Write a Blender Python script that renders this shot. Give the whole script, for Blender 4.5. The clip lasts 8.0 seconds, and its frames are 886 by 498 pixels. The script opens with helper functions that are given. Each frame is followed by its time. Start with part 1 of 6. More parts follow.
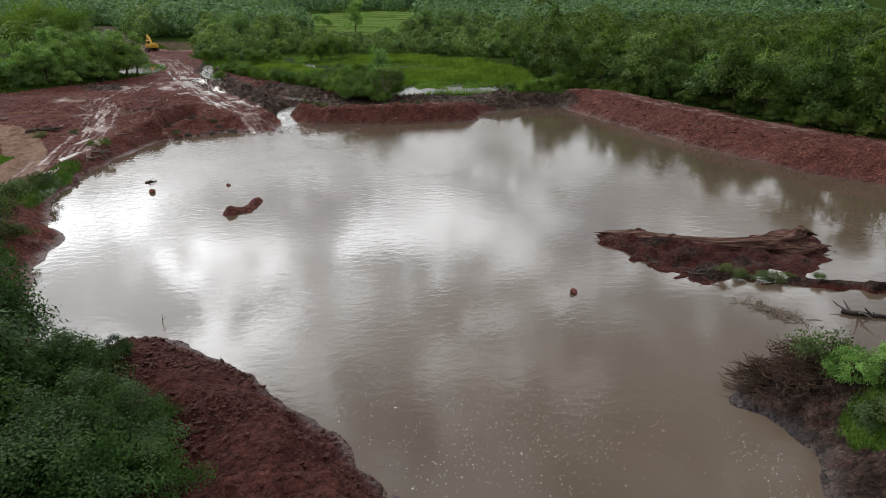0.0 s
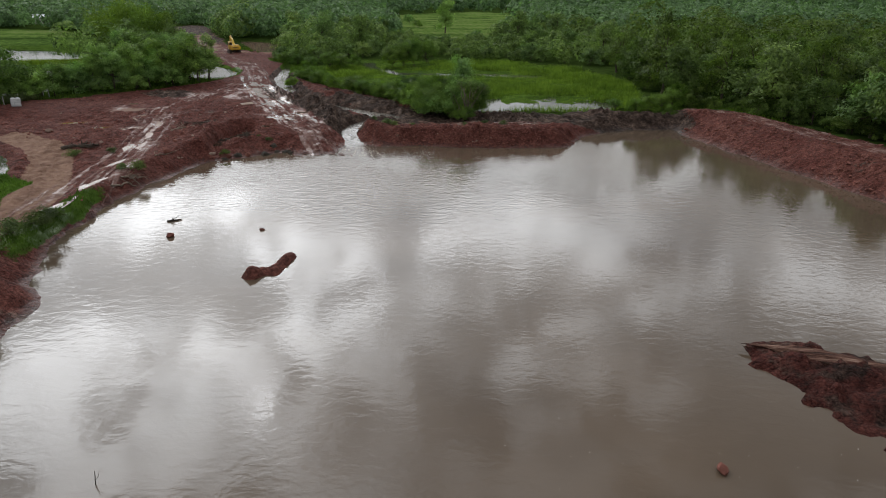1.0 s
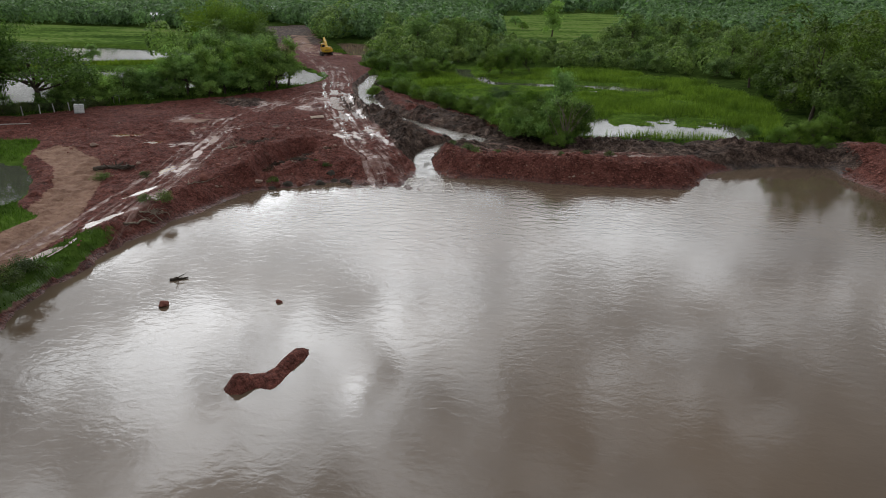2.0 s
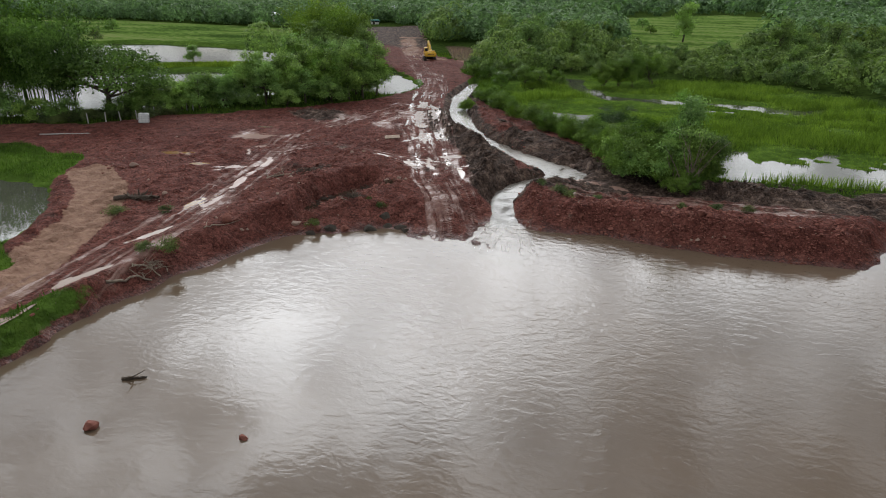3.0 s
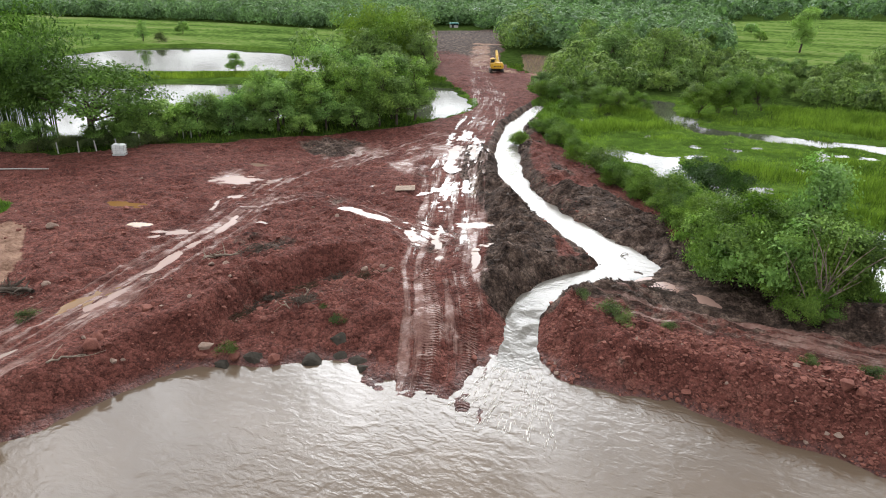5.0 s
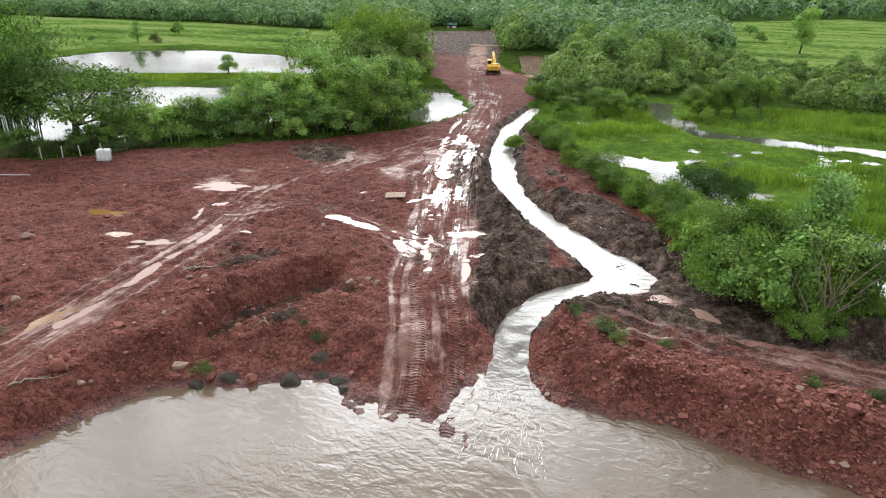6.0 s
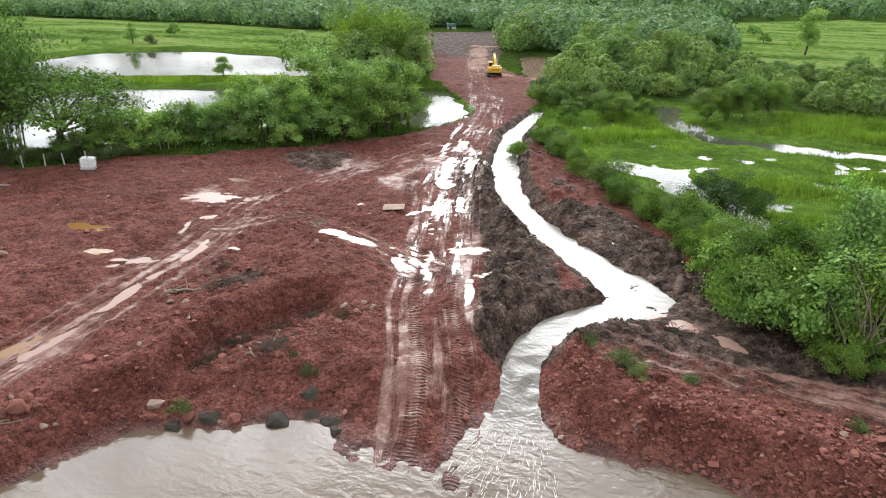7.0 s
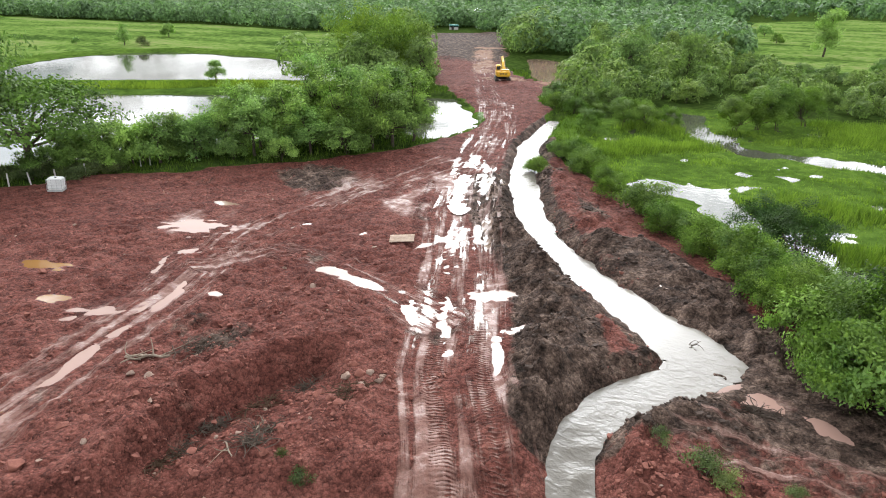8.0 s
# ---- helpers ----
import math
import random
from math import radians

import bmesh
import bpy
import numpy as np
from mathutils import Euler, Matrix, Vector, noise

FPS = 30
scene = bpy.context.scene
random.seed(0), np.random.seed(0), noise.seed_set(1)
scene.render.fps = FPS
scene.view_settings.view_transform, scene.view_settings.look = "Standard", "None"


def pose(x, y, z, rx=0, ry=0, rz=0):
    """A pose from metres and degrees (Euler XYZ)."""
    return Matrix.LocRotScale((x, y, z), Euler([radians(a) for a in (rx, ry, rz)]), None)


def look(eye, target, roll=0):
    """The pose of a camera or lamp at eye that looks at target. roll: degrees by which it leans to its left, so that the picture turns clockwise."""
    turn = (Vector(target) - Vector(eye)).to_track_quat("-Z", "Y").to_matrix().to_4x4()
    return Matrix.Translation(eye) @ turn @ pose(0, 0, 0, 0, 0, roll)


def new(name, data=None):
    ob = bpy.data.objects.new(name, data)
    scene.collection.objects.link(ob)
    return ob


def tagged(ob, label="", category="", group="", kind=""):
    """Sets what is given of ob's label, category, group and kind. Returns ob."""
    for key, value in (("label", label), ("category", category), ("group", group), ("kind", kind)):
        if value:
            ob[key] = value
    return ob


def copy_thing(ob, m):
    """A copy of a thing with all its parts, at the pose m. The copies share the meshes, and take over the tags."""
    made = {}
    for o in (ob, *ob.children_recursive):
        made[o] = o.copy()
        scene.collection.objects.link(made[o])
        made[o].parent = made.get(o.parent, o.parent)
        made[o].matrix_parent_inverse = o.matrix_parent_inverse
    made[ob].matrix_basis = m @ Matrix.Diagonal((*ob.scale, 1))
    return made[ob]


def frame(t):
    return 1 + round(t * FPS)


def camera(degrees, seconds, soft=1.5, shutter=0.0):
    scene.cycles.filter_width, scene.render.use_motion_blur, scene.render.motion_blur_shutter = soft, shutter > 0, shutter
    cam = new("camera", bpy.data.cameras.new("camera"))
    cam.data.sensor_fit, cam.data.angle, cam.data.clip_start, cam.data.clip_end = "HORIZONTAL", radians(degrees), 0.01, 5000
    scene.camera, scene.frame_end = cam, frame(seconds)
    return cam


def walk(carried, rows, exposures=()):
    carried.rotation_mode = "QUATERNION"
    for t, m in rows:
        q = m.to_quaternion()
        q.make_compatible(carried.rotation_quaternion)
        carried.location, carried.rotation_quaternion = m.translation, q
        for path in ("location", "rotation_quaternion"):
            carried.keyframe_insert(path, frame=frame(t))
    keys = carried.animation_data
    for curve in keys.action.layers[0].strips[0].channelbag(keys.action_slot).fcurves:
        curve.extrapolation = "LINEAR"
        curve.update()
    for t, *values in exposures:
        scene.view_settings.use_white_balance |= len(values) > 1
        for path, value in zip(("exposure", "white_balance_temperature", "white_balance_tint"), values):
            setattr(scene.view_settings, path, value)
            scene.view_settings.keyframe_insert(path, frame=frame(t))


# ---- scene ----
cam = camera(68.4, 8.0, 1.0)
METRES, EYE, TILT, LEAN, TURN = 77.9, 17.4, 1.24, 0.70, -9.4
ROWS = [
    (0.0, 0.0, 0.0, 0.0, 0.41, -22.75, -0.99),
    (0.5, 0.0, 0.0945, -0.0011, 4.51, -22.81, -0.99),
    (1.0, -0.0015, 0.1893, -0.0022, 8.25, -22.87, -0.98),
    (1.5, -0.006, 0.2841, -0.0036, 12.37, -22.93, -0.97),
    (3.0, -0.0404, 0.5681, -0.0078, 27.71, -23.19, -0.73),
    (3.5, -0.0616, 0.6581, -0.0074, 31.82, -23.25, -0.67),
    (4.0, -0.0802, 0.7338, -0.0063, 34.82, -23.27, -0.6),
    (4.5, -0.0937, 0.79, -0.0063, 35.48, -23.28, -0.58),
    (5.0, -0.101, 0.826, -0.0057, 35.62, -23.29, -0.56),
    (6.5, -0.1123, 0.8607, -0.0054, 35.55, -23.26, -0.53),
    (7.0, -0.1326, 0.8829, -0.0064, 35.52, -23.24, -0.53),
    (7.5, -0.1627, 0.9138, -0.0082, 35.49, -23.24, -0.52),
    (8.0, -0.2004, 0.9525, -0.0102, 35.46, -23.25, -0.51),
]
walk(cam, [(t, pose(0, 0, EYE, TILT, LEAN, TURN) @ pose(METRES * x, METRES * y, METRES * z, 90 + pitch, roll, yaw)) for t, x, y, z, yaw, pitch, roll in ROWS],
     [(0.0, -0.78), (1.0, -1.02), (1.5, -1.08), (3.0, -0.78), (3.5, -0.58), (4.0, -0.35), (4.5, -0.10), (5.0, 0.08), (6.5, 0.25), (8.0, 0.42)])

# ---- sky and sun ----
SUN_AZ, SUN_EL = radians(16.5), radians(33.7)
SUN_DIR = Vector((-math.sin(SUN_AZ) * math.cos(SUN_EL), math.cos(SUN_AZ) * math.cos(SUN_EL), math.sin(SUN_EL)))
SKY_STRENGTH = 0.10
CLOUD_LOW, CLOUD_HIGH = 0.62, 2.15
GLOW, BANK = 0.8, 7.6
def sky_way(azimuth, elevation):
    """A direction in the sky from degrees left of north and degrees of height."""
    a, e = radians(azimuth), radians(elevation)
    return (-math.sin(a) * math.cos(e), math.cos(a) * math.cos(e), math.sin(e))


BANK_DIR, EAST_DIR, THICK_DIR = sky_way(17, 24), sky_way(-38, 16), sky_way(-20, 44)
WEST_DIR = sky_way(52, 45)


class Nodes:
    """Short hand for wiring a node tree."""

    def __init__(self, tree):
        self.tree = tree
        tree.nodes.clear()

    def add(self, kind, settings=None, **inputs):
        n = self.tree.nodes.new(kind)
        s = settings or {}
        if "operation" in s:
            n.operation = s["operation"]
        if "use_clamp" in s:
            n.use_clamp = s["use_clamp"]
        if "data_type" in s:
            n.data_type, n.blend_type = s["data_type"], s["blend_type"]
        if "attribute_name" in s:
            n.attribute_name = s["attribute_name"]
        if "interpolation_type" in s:
            n.interpolation_type = s["interpolation_type"]
        if "sky_type" in s:
            n.sky_type, n.sun_disc, n.sun_elevation, n.sun_rotation = s["sky_type"], False, s["sun_elevation"], s["sun_rotation"]
        for key, value in inputs.items():
            self.set(n, key.replace("_", " "), value)
        return n

    def set(self, n, key, value):
        sock = n.inputs[int(key[1:])] if key[0] == "i" and key[1:].isdigit() else n.inputs[key]
        if isinstance(value, bpy.types.NodeSocket):
            self.tree.links.new(value, sock)
        elif isinstance(value, bpy.types.Node):
            self.tree.links.new(value.outputs[0], sock)
        else:
            sock.default_value = value

    def math(self, op, a, b=0.0, c=0.0, clamp=False):
        return self.add("ShaderNodeMath", {"operation": op, "use_clamp": clamp}, i0=a, i1=b, i2=c).outputs[0]

    def vmath(self, op, a, b=(0, 0, 0)):
        return self.add("ShaderNodeVectorMath", {"operation": op}, i0=a, i1=b)

    def noise(self, vec, scale, detail=4.0, rough=0.55, distort=0.0):
        return self.add("ShaderNodeTexNoise", Vector=vec, Scale=scale, Detail=detail, Roughness=rough, Distortion=distort).outputs["Fac"]

    def ramp(self, fac, stops):
        n = self.add("ShaderNodeValToRGB", Fac=fac)
        el = n.color_ramp.elements
        el[0].position, el[0].color = stops[0][0], (*stops[0][1], 1)
        el[1].position, el[1].color = stops[-1][0], (*stops[-1][1], 1)
        for p, c in stops[1:-1]:
            el.new(p).color = (*c, 1)
        return n.outputs["Color"]

    def step(self, value, lo, hi):
        return self.add("ShaderNodeMapRange", {"interpolation_type": "SMOOTHSTEP"}, Value=value, From_Min=lo, From_Max=hi).outputs[0]

    def mix(self, fac, a, b, mode="MIX"):
        return self.add("ShaderNodeMix", {"data_type": "RGBA", "blend_type": mode}, i0=fac, i6=a, i7=b).outputs[2]

    def attr(self, name):
        return self.add("ShaderNodeAttribute", {"attribute_name": name}).outputs["Fac"]


world = bpy.data.worlds.new("sky")
scene.world = world
world.use_nodes = True
w = Nodes(world.node_tree)
way = w.add("ShaderNodeTexCoord").outputs["Generated"]
parts_of_way = w.add("ShaderNodeSeparateXYZ", Vector=way)
sky = w.add("ShaderNodeTexSky", {"sky_type": "NISHITA", "sun_disc": False, "sun_elevation": SUN_EL, "sun_rotation": -SUN_AZ})
lift = w.math("MAXIMUM", w.math("ADD", parts_of_way.outputs["Z"], 0.12), 0.06)
flat = w.add("ShaderNodeCombineXYZ", X=w.math("DIVIDE", parts_of_way.outputs["X"], lift), Y=w.math("DIVIDE", parts_of_way.outputs["Y"], lift), Z=3.7)
cover = w.step(w.noise(flat, 1.1, 6, 0.55, 0.3), 0.34, 0.52)
heap = w.noise(w.vmath("ADD", flat, (4.2, 1.3, 8.0)), 1.9, 8, 0.55, 0.5)
shred = w.noise(w.vmath("ADD", flat, (1.7, 6.1, 2.0)), 5.2, 7, 0.6, 0.8)
billow = w.step(w.math("ADD", w.math("MULTIPLY", heap, 0.62), w.math("MULTIPLY", shred, 0.38)), 0.455, 0.57)
toward = w.math("MAXIMUM", w.vmath("DOT_PRODUCT", way, tuple(SUN_DIR)).outputs["Value"], 0.0)
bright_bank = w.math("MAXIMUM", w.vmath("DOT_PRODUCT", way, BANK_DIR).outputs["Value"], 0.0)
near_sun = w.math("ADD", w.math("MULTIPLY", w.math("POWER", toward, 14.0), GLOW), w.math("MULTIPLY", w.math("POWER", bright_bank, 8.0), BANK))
near_sun = w.math("ADD", near_sun, w.math("MULTIPLY", w.math("POWER", w.math("MAXIMUM", w.vmath("DOT_PRODUCT", way, EAST_DIR).outputs["Value"], 0.0), 18.0), 1.8))
near_sun = w.math("ADD", near_sun, w.math("MULTIPLY", w.math("POWER", w.math("MAXIMUM", w.vmath("DOT_PRODUCT", way, WEST_DIR).outputs["Value"], 0.0), 15.0), 3.8))
halo = w.math("MULTIPLY", w.math("POWER", toward, 5200.0), w.math("ADD", 3.0, w.math("MULTIPLY", billow, 7.0)))
# the haze low over the land is duller than the bright bank of cloud above it
rise_of = parts_of_way.outputs["Z"]
haze = w.math("ADD", 0.55, w.math("MULTIPLY", w.step(rise_of, 0.10, 0.20), 0.80))
thick = w.math("MAXIMUM", w.vmath("DOT_PRODUCT", way, THICK_DIR).outputs["Value"], 0.0)
overhead = w.math("MULTIPLY", w.math("SUBTRACT", 1.0, w.math("MULTIPLY", w.step(rise_of, 0.42, 0.74), 0.30)), w.math("SUBTRACT", 1.0, w.math("MULTIPLY", w.math("POWER", thick, 9.0), 0.55)))
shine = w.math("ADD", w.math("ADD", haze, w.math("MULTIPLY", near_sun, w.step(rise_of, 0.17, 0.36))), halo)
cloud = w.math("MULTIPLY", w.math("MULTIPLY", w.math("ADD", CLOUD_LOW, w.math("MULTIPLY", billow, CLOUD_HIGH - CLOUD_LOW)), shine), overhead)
cloud_rgb = w.vmath("SCALE", (0.97, 1.0, 1.03))
w.set(cloud_rgb, "Scale", cloud)
sky_rgb = w.vmath("SCALE", sky.outputs["Color"])
w.set(sky_rgb, "Scale", SKY_STRENGTH)
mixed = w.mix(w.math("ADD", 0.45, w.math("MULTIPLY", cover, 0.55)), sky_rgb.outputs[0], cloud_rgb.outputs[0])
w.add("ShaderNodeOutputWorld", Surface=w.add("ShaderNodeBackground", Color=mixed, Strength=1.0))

sun = new("sun", bpy.data.lights.new("sun", "SUN"))
sun.data.energy, sun.data.angle, sun.data.color = 0.5, radians(90), (1.0, 0.97, 0.93)
sun.matrix_basis = look(SUN_DIR * 200, (0, 0, 0))


# ---- materials ----
def material(name):
    m = bpy.data.materials.new(name)
    m.use_nodes = True
    n = Nodes(m.node_tree)
    n.where = n.add("ShaderNodeTexCoord").outputs["Object"]
    n.world = n.add("ShaderNodeNewGeometry").outputs["Position"]
    return m, n


def finish(n, color, rough=0.8, metal=0.0, bump=None, strength=0.4, distance=0.05, ior=1.45, spec=0.5):
    p = n.add("ShaderNodeBsdfPrincipled", Base_Color=color, Roughness=rough, Metallic=metal, IOR=ior, Specular_IOR_Level=spec)
    if bump is not None:
        n.set(p, "Normal", n.add("ShaderNodeBump", Strength=strength, Distance=distance, Height=bump))
    n.add("ShaderNodeOutputMaterial", Surface=p)
    return p


def ground_material():
    m, n = material("earth and turf")
    pos = n.world
    big, mid, fine = n.noise(pos, 0.12, 4), n.noise(pos, 0.9, 5, 0.6), n.noise(pos, 5.0, 6, 0.7)
    red = n.ramp(n.math("ADD", n.math("MULTIPLY", mid, 0.6), n.math("MULTIPLY", fine, 0.4)),
                 [(0.34, (0.0640, 0.0235, 0.0180)), (0.46, (0.0960, 0.0350, 0.0270)), (0.54, (0.1180, 0.0440, 0.0340)), (0.66, (0.1650, 0.0720, 0.0560))])
    red = n.mix(n.step(big, 0.35, 0.7), red, n.mix(1.0, red, (0.78, 0.72, 0.72, 1), "MULTIPLY"))
    dark = n.ramp(n.math("ADD", n.math("MULTIPLY", mid, 0.62), n.math("MULTIPLY", fine, 0.38)),
                  [(0.38, (0.012, 0.0085, 0.0065)), (0.47, (0.042, 0.028, 0.022)), (0.54, (0.078, 0.053, 0.041)), (0.62, (0.14, 0.10, 0.08))])
    track = n.ramp(n.math("ADD", n.math("MULTIPLY", mid, 0.6), n.math("MULTIPLY", fine, 0.4)),
                   [(0.32, (0.0900, 0.0350, 0.0260)), (0.5, (0.1720, 0.0870, 0.0670)), (0.7, (0.2400, 0.1450, 0.1150))])
    tan = n.ramp(mid, [(0.3, (0.1394, 0.0779, 0.0533)), (0.7, (0.2788, 0.1722, 0.1230))])
    turf = n.ramp(n.math("ADD", n.math("MULTIPLY", mid, 0.55), n.math("MULTIPLY", n.noise(pos, 0.16, 4), 0.45)),
                  [(0.3, (0.022, 0.040, 0.008)), (0.5, (0.055, 0.098, 0.017)), (0.7, (0.105, 0.165, 0.03))])
    field = n.ramp(n.math("ADD", n.math("MULTIPLY", n.noise(n.vmath("MULTIPLY", pos, (0.35, 1.0, 1.0)).outputs[0], 0.06, 5), 0.6), n.math("MULTIPLY", n.noise(pos, 0.5, 4), 0.4)),
                   [(0.40, (0.0360, 0.0660, 0.0160)), (0.47, (0.0740, 0.1260, 0.0270)), (0.535, (0.1160, 0.1780, 0.0420)), (0.61, (0.1650, 0.1900, 0.0740))])
    wood = n.ramp(mid, [(0.3, (0.0131, 0.0262, 0.0066)), (0.7, (0.0492, 0.0779, 0.0164))])

    def blend(base, over, name, noise_amount=0.5):
        a = n.attr(name)
        f = n.step(n.math("ADD", a, n.math("MULTIPLY", n.math("SUBTRACT", n.noise(pos, 1.6, 5, 0.65), 0.5), noise_amount * 2)), 0.38, 0.62)
        return n.mix(f, base, over), f

    warp = n.vmath("ADD", pos, n.vmath("MULTIPLY", n.add("ShaderNodeTexNoise", Vector=pos, Scale=5.0, Detail=3.0).outputs["Color"], (0.12, 0.12, 0.12)).outputs[0]).outputs[0]
    lumps = n.add("ShaderNodeTexVoronoi", Vector=warp, Scale=1.7, Randomness=1.0)
    clods = n.add("ShaderNodeTexVoronoi", Vector=warp, Scale=4.5, Randomness=1.0)
    grains = n.add("ShaderNodeTexVoronoi", Vector=warp, Scale=12.0, Randomness=1.0)

    def tone_of(cells):
        return n.add("ShaderNodeSeparateColor", Color=cells.outputs["Color"]).outputs[0]

    shade = n.math("ADD", n.math("MULTIPLY", tone_of(lumps), 0.20), n.math("ADD", n.math("MULTIPLY", tone_of(clods), 0.50), n.math("MULTIPLY", tone_of(grains), 0.66)))
    # crevice shade painted into the colour: darker in the gaps round clods and grains
    crevice_shade = n.math("ADD", n.math("MULTIPLY", n.step(clods.outputs["Distance"], 0.35, 0.75), -0.22), n.math("MULTIPLY", n.step(grains.outputs["Distance"], 0.35, 0.75), -0.25))
    shade = n.math("ADD", n.math("ADD", 0.52, shade), crevice_shade)
    # fine streaks that run with the wheel tracks
    lane_at = n.add("ShaderNodeCombineXYZ", X=n.math("MULTIPLY", n.attr("run"), 0.16), Y=n.math("MULTIPLY", n.attr("off"), 2.3), Z=n.math("MULTIPLY", n.attr("off"), 0.3))
    streak = n.math("SUBTRACT", n.noise(lane_at, 1.0, 5, 0.62), 0.5)
    groove = n.math("SUBTRACT", n.noise(n.vmath("ADD", lane_at, (7.1, 3.3, 1.0)), 1.9, 4, 0.6), 0.5)
    c, _ = blend(red, dark, "dark", 0.35)
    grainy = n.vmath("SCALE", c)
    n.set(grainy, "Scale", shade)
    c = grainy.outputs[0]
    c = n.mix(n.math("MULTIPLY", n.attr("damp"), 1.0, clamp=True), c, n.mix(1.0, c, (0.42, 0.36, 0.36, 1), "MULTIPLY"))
    c, f_tan = blend(c, tan, "tan", 0.5)
    cleat = n.math("MULTIPLY", n.math("SINE", n.math("MULTIPLY", n.attr("run"), 2 * math.pi / 0.19)), n.attr("cleat"))
    lane = n.math("ADD", n.math("ADD", n.attr("track"), n.math("MULTIPLY", streak, 1.5)), n.math("MULTIPLY", cleat, 0.17))
    f_track = n.step(n.math("ADD", lane, n.math("MULTIPLY", n.math("SUBTRACT", n.noise(pos, 1.6, 5, 0.65), 0.5), 0.35)), 0.36, 0.66)
    c = n.mix(n.math("MULTIPLY", f_track, 0.78), c, track)
    c, f_turf = blend(c, turf, "turf", 0.5)
    c, f_field = blend(c, field, "field", 0.1)
    c, f_wood = blend(c, wood, "wood", 0.3)
    shore = n.math("MULTIPLY", n.attr("wet"), 1.0, clamp=True)
    c = n.mix(shore, c, n.mix(1.0, c, (0.78, 0.72, 0.70, 1), "MULTIPLY"))
    film = n.step(n.math("ADD", n.math("ADD", n.attr("film"), n.math("MULTIPLY", groove, 1.1)), n.math("MULTIPLY", n.math("SUBTRACT", n.noise(pos, 1.4, 4, 0.6), 0.5), 0.5)), 0.46, 0.56)
    film = n.math("MULTIPLY", film, n.step(n.attr("film"), 0.02, 0.2))
    c = n.mix(film, c, (0.19, 0.13, 0.105, 1))
    rough = n.math("SUBTRACT", 0.90, n.math("ADD", n.math("MULTIPLY", f_track, n.math("MULTIPLY", n.step(mid, 0.4, 0.6), 0.5)), n.math("MULTIPLY", shore, 0.35)))
    knobs = n.math("SUBTRACT", 0.0, n.math("ADD", n.math("MULTIPLY", lumps.outputs["Distance"], 0.14), n.math("ADD", n.math("MULTIPLY", clods.outputs["Distance"], 0.085), n.math("MULTIPLY", grains.outputs["Distance"], 0.03))))
    knobs = n.math("MULTIPLY", knobs, n.math("SUBTRACT", 1.0, n.math("MULTIPLY", f_track, 0.7)))
    height = n.math("ADD", n.math("ADD", n.math("MULTIPLY", n.noise(pos, 1.5, 4, 0.55), 0.14), knobs), n.math("ADD", n.math("MULTIPLY", cleat, 0.010), n.math("MULTIPLY", streak, 0.10)))
    rough = n.math("ADD", n.math("MULTIPLY", rough, n.math("SUBTRACT", 1.0, film)), n.math("MULTIPLY", film, 0.07))
    height = n.math("MULTIPLY", height, n.math("SUBTRACT", 1.0, n.math("MULTIPLY", film, 0.97)))
    finish(n, c, rough, bump=height, strength=0.9, distance=1.0, spec=n.math("ADD", n.math("MULTIPLY", n.math("SUBTRACT", 1.0, n.math("MAXIMUM", f_field, f_turf)), 0.10), n.math("MULTIPLY", n.math("MAXIMUM", film, n.math("MAXIMUM", shore, f_track)), 0.32)))
    return m


def water_material(name, color, ripple, size, rough=0.02, tone=0.25, stir=None, spec=0.5):
    m, n = material(name)
    pos = n.world
    c = n.mix(n.step(n.noise(pos, 0.07, 4), 0.3, 0.7), color, tuple(v * (1 - tone) for v in color[:3]) + (1,))
    squeezed = n.vmath("MULTIPLY", pos, (0.65, 1.0, 1.0)).outputs[0]
    gusts = n.step(n.noise(pos, 0.05, 3), 0.35, 0.65)
    waves = n.math("ADD", n.math("MULTIPLY", n.noise(squeezed, size, 3, 0.5, 0.6), 1.0), n.math("MULTIPLY", n.noise(squeezed, size * 3.1, 3, 0.5), 0.3))
    waves = n.math("MULTIPLY", waves, n.math("ADD", 0.35, n.math("MULTIPLY", gusts, 0.65)))
    if stir:
        reach = n.vmath("LENGTH", n.vmath("SUBTRACT", pos, (stir[0], stir[1], 0.0)).outputs[0]).outputs["Value"]
        waves = n.math("MULTIPLY", waves, n.math("ADD", 1.0, n.math("MULTIPLY", n.step(reach, stir[2], 2.0), stir[3])))
    finish(n, c, rough, bump=waves, strength=1.0, distance=ripple, ior=1.33, spec=spec)
    return m


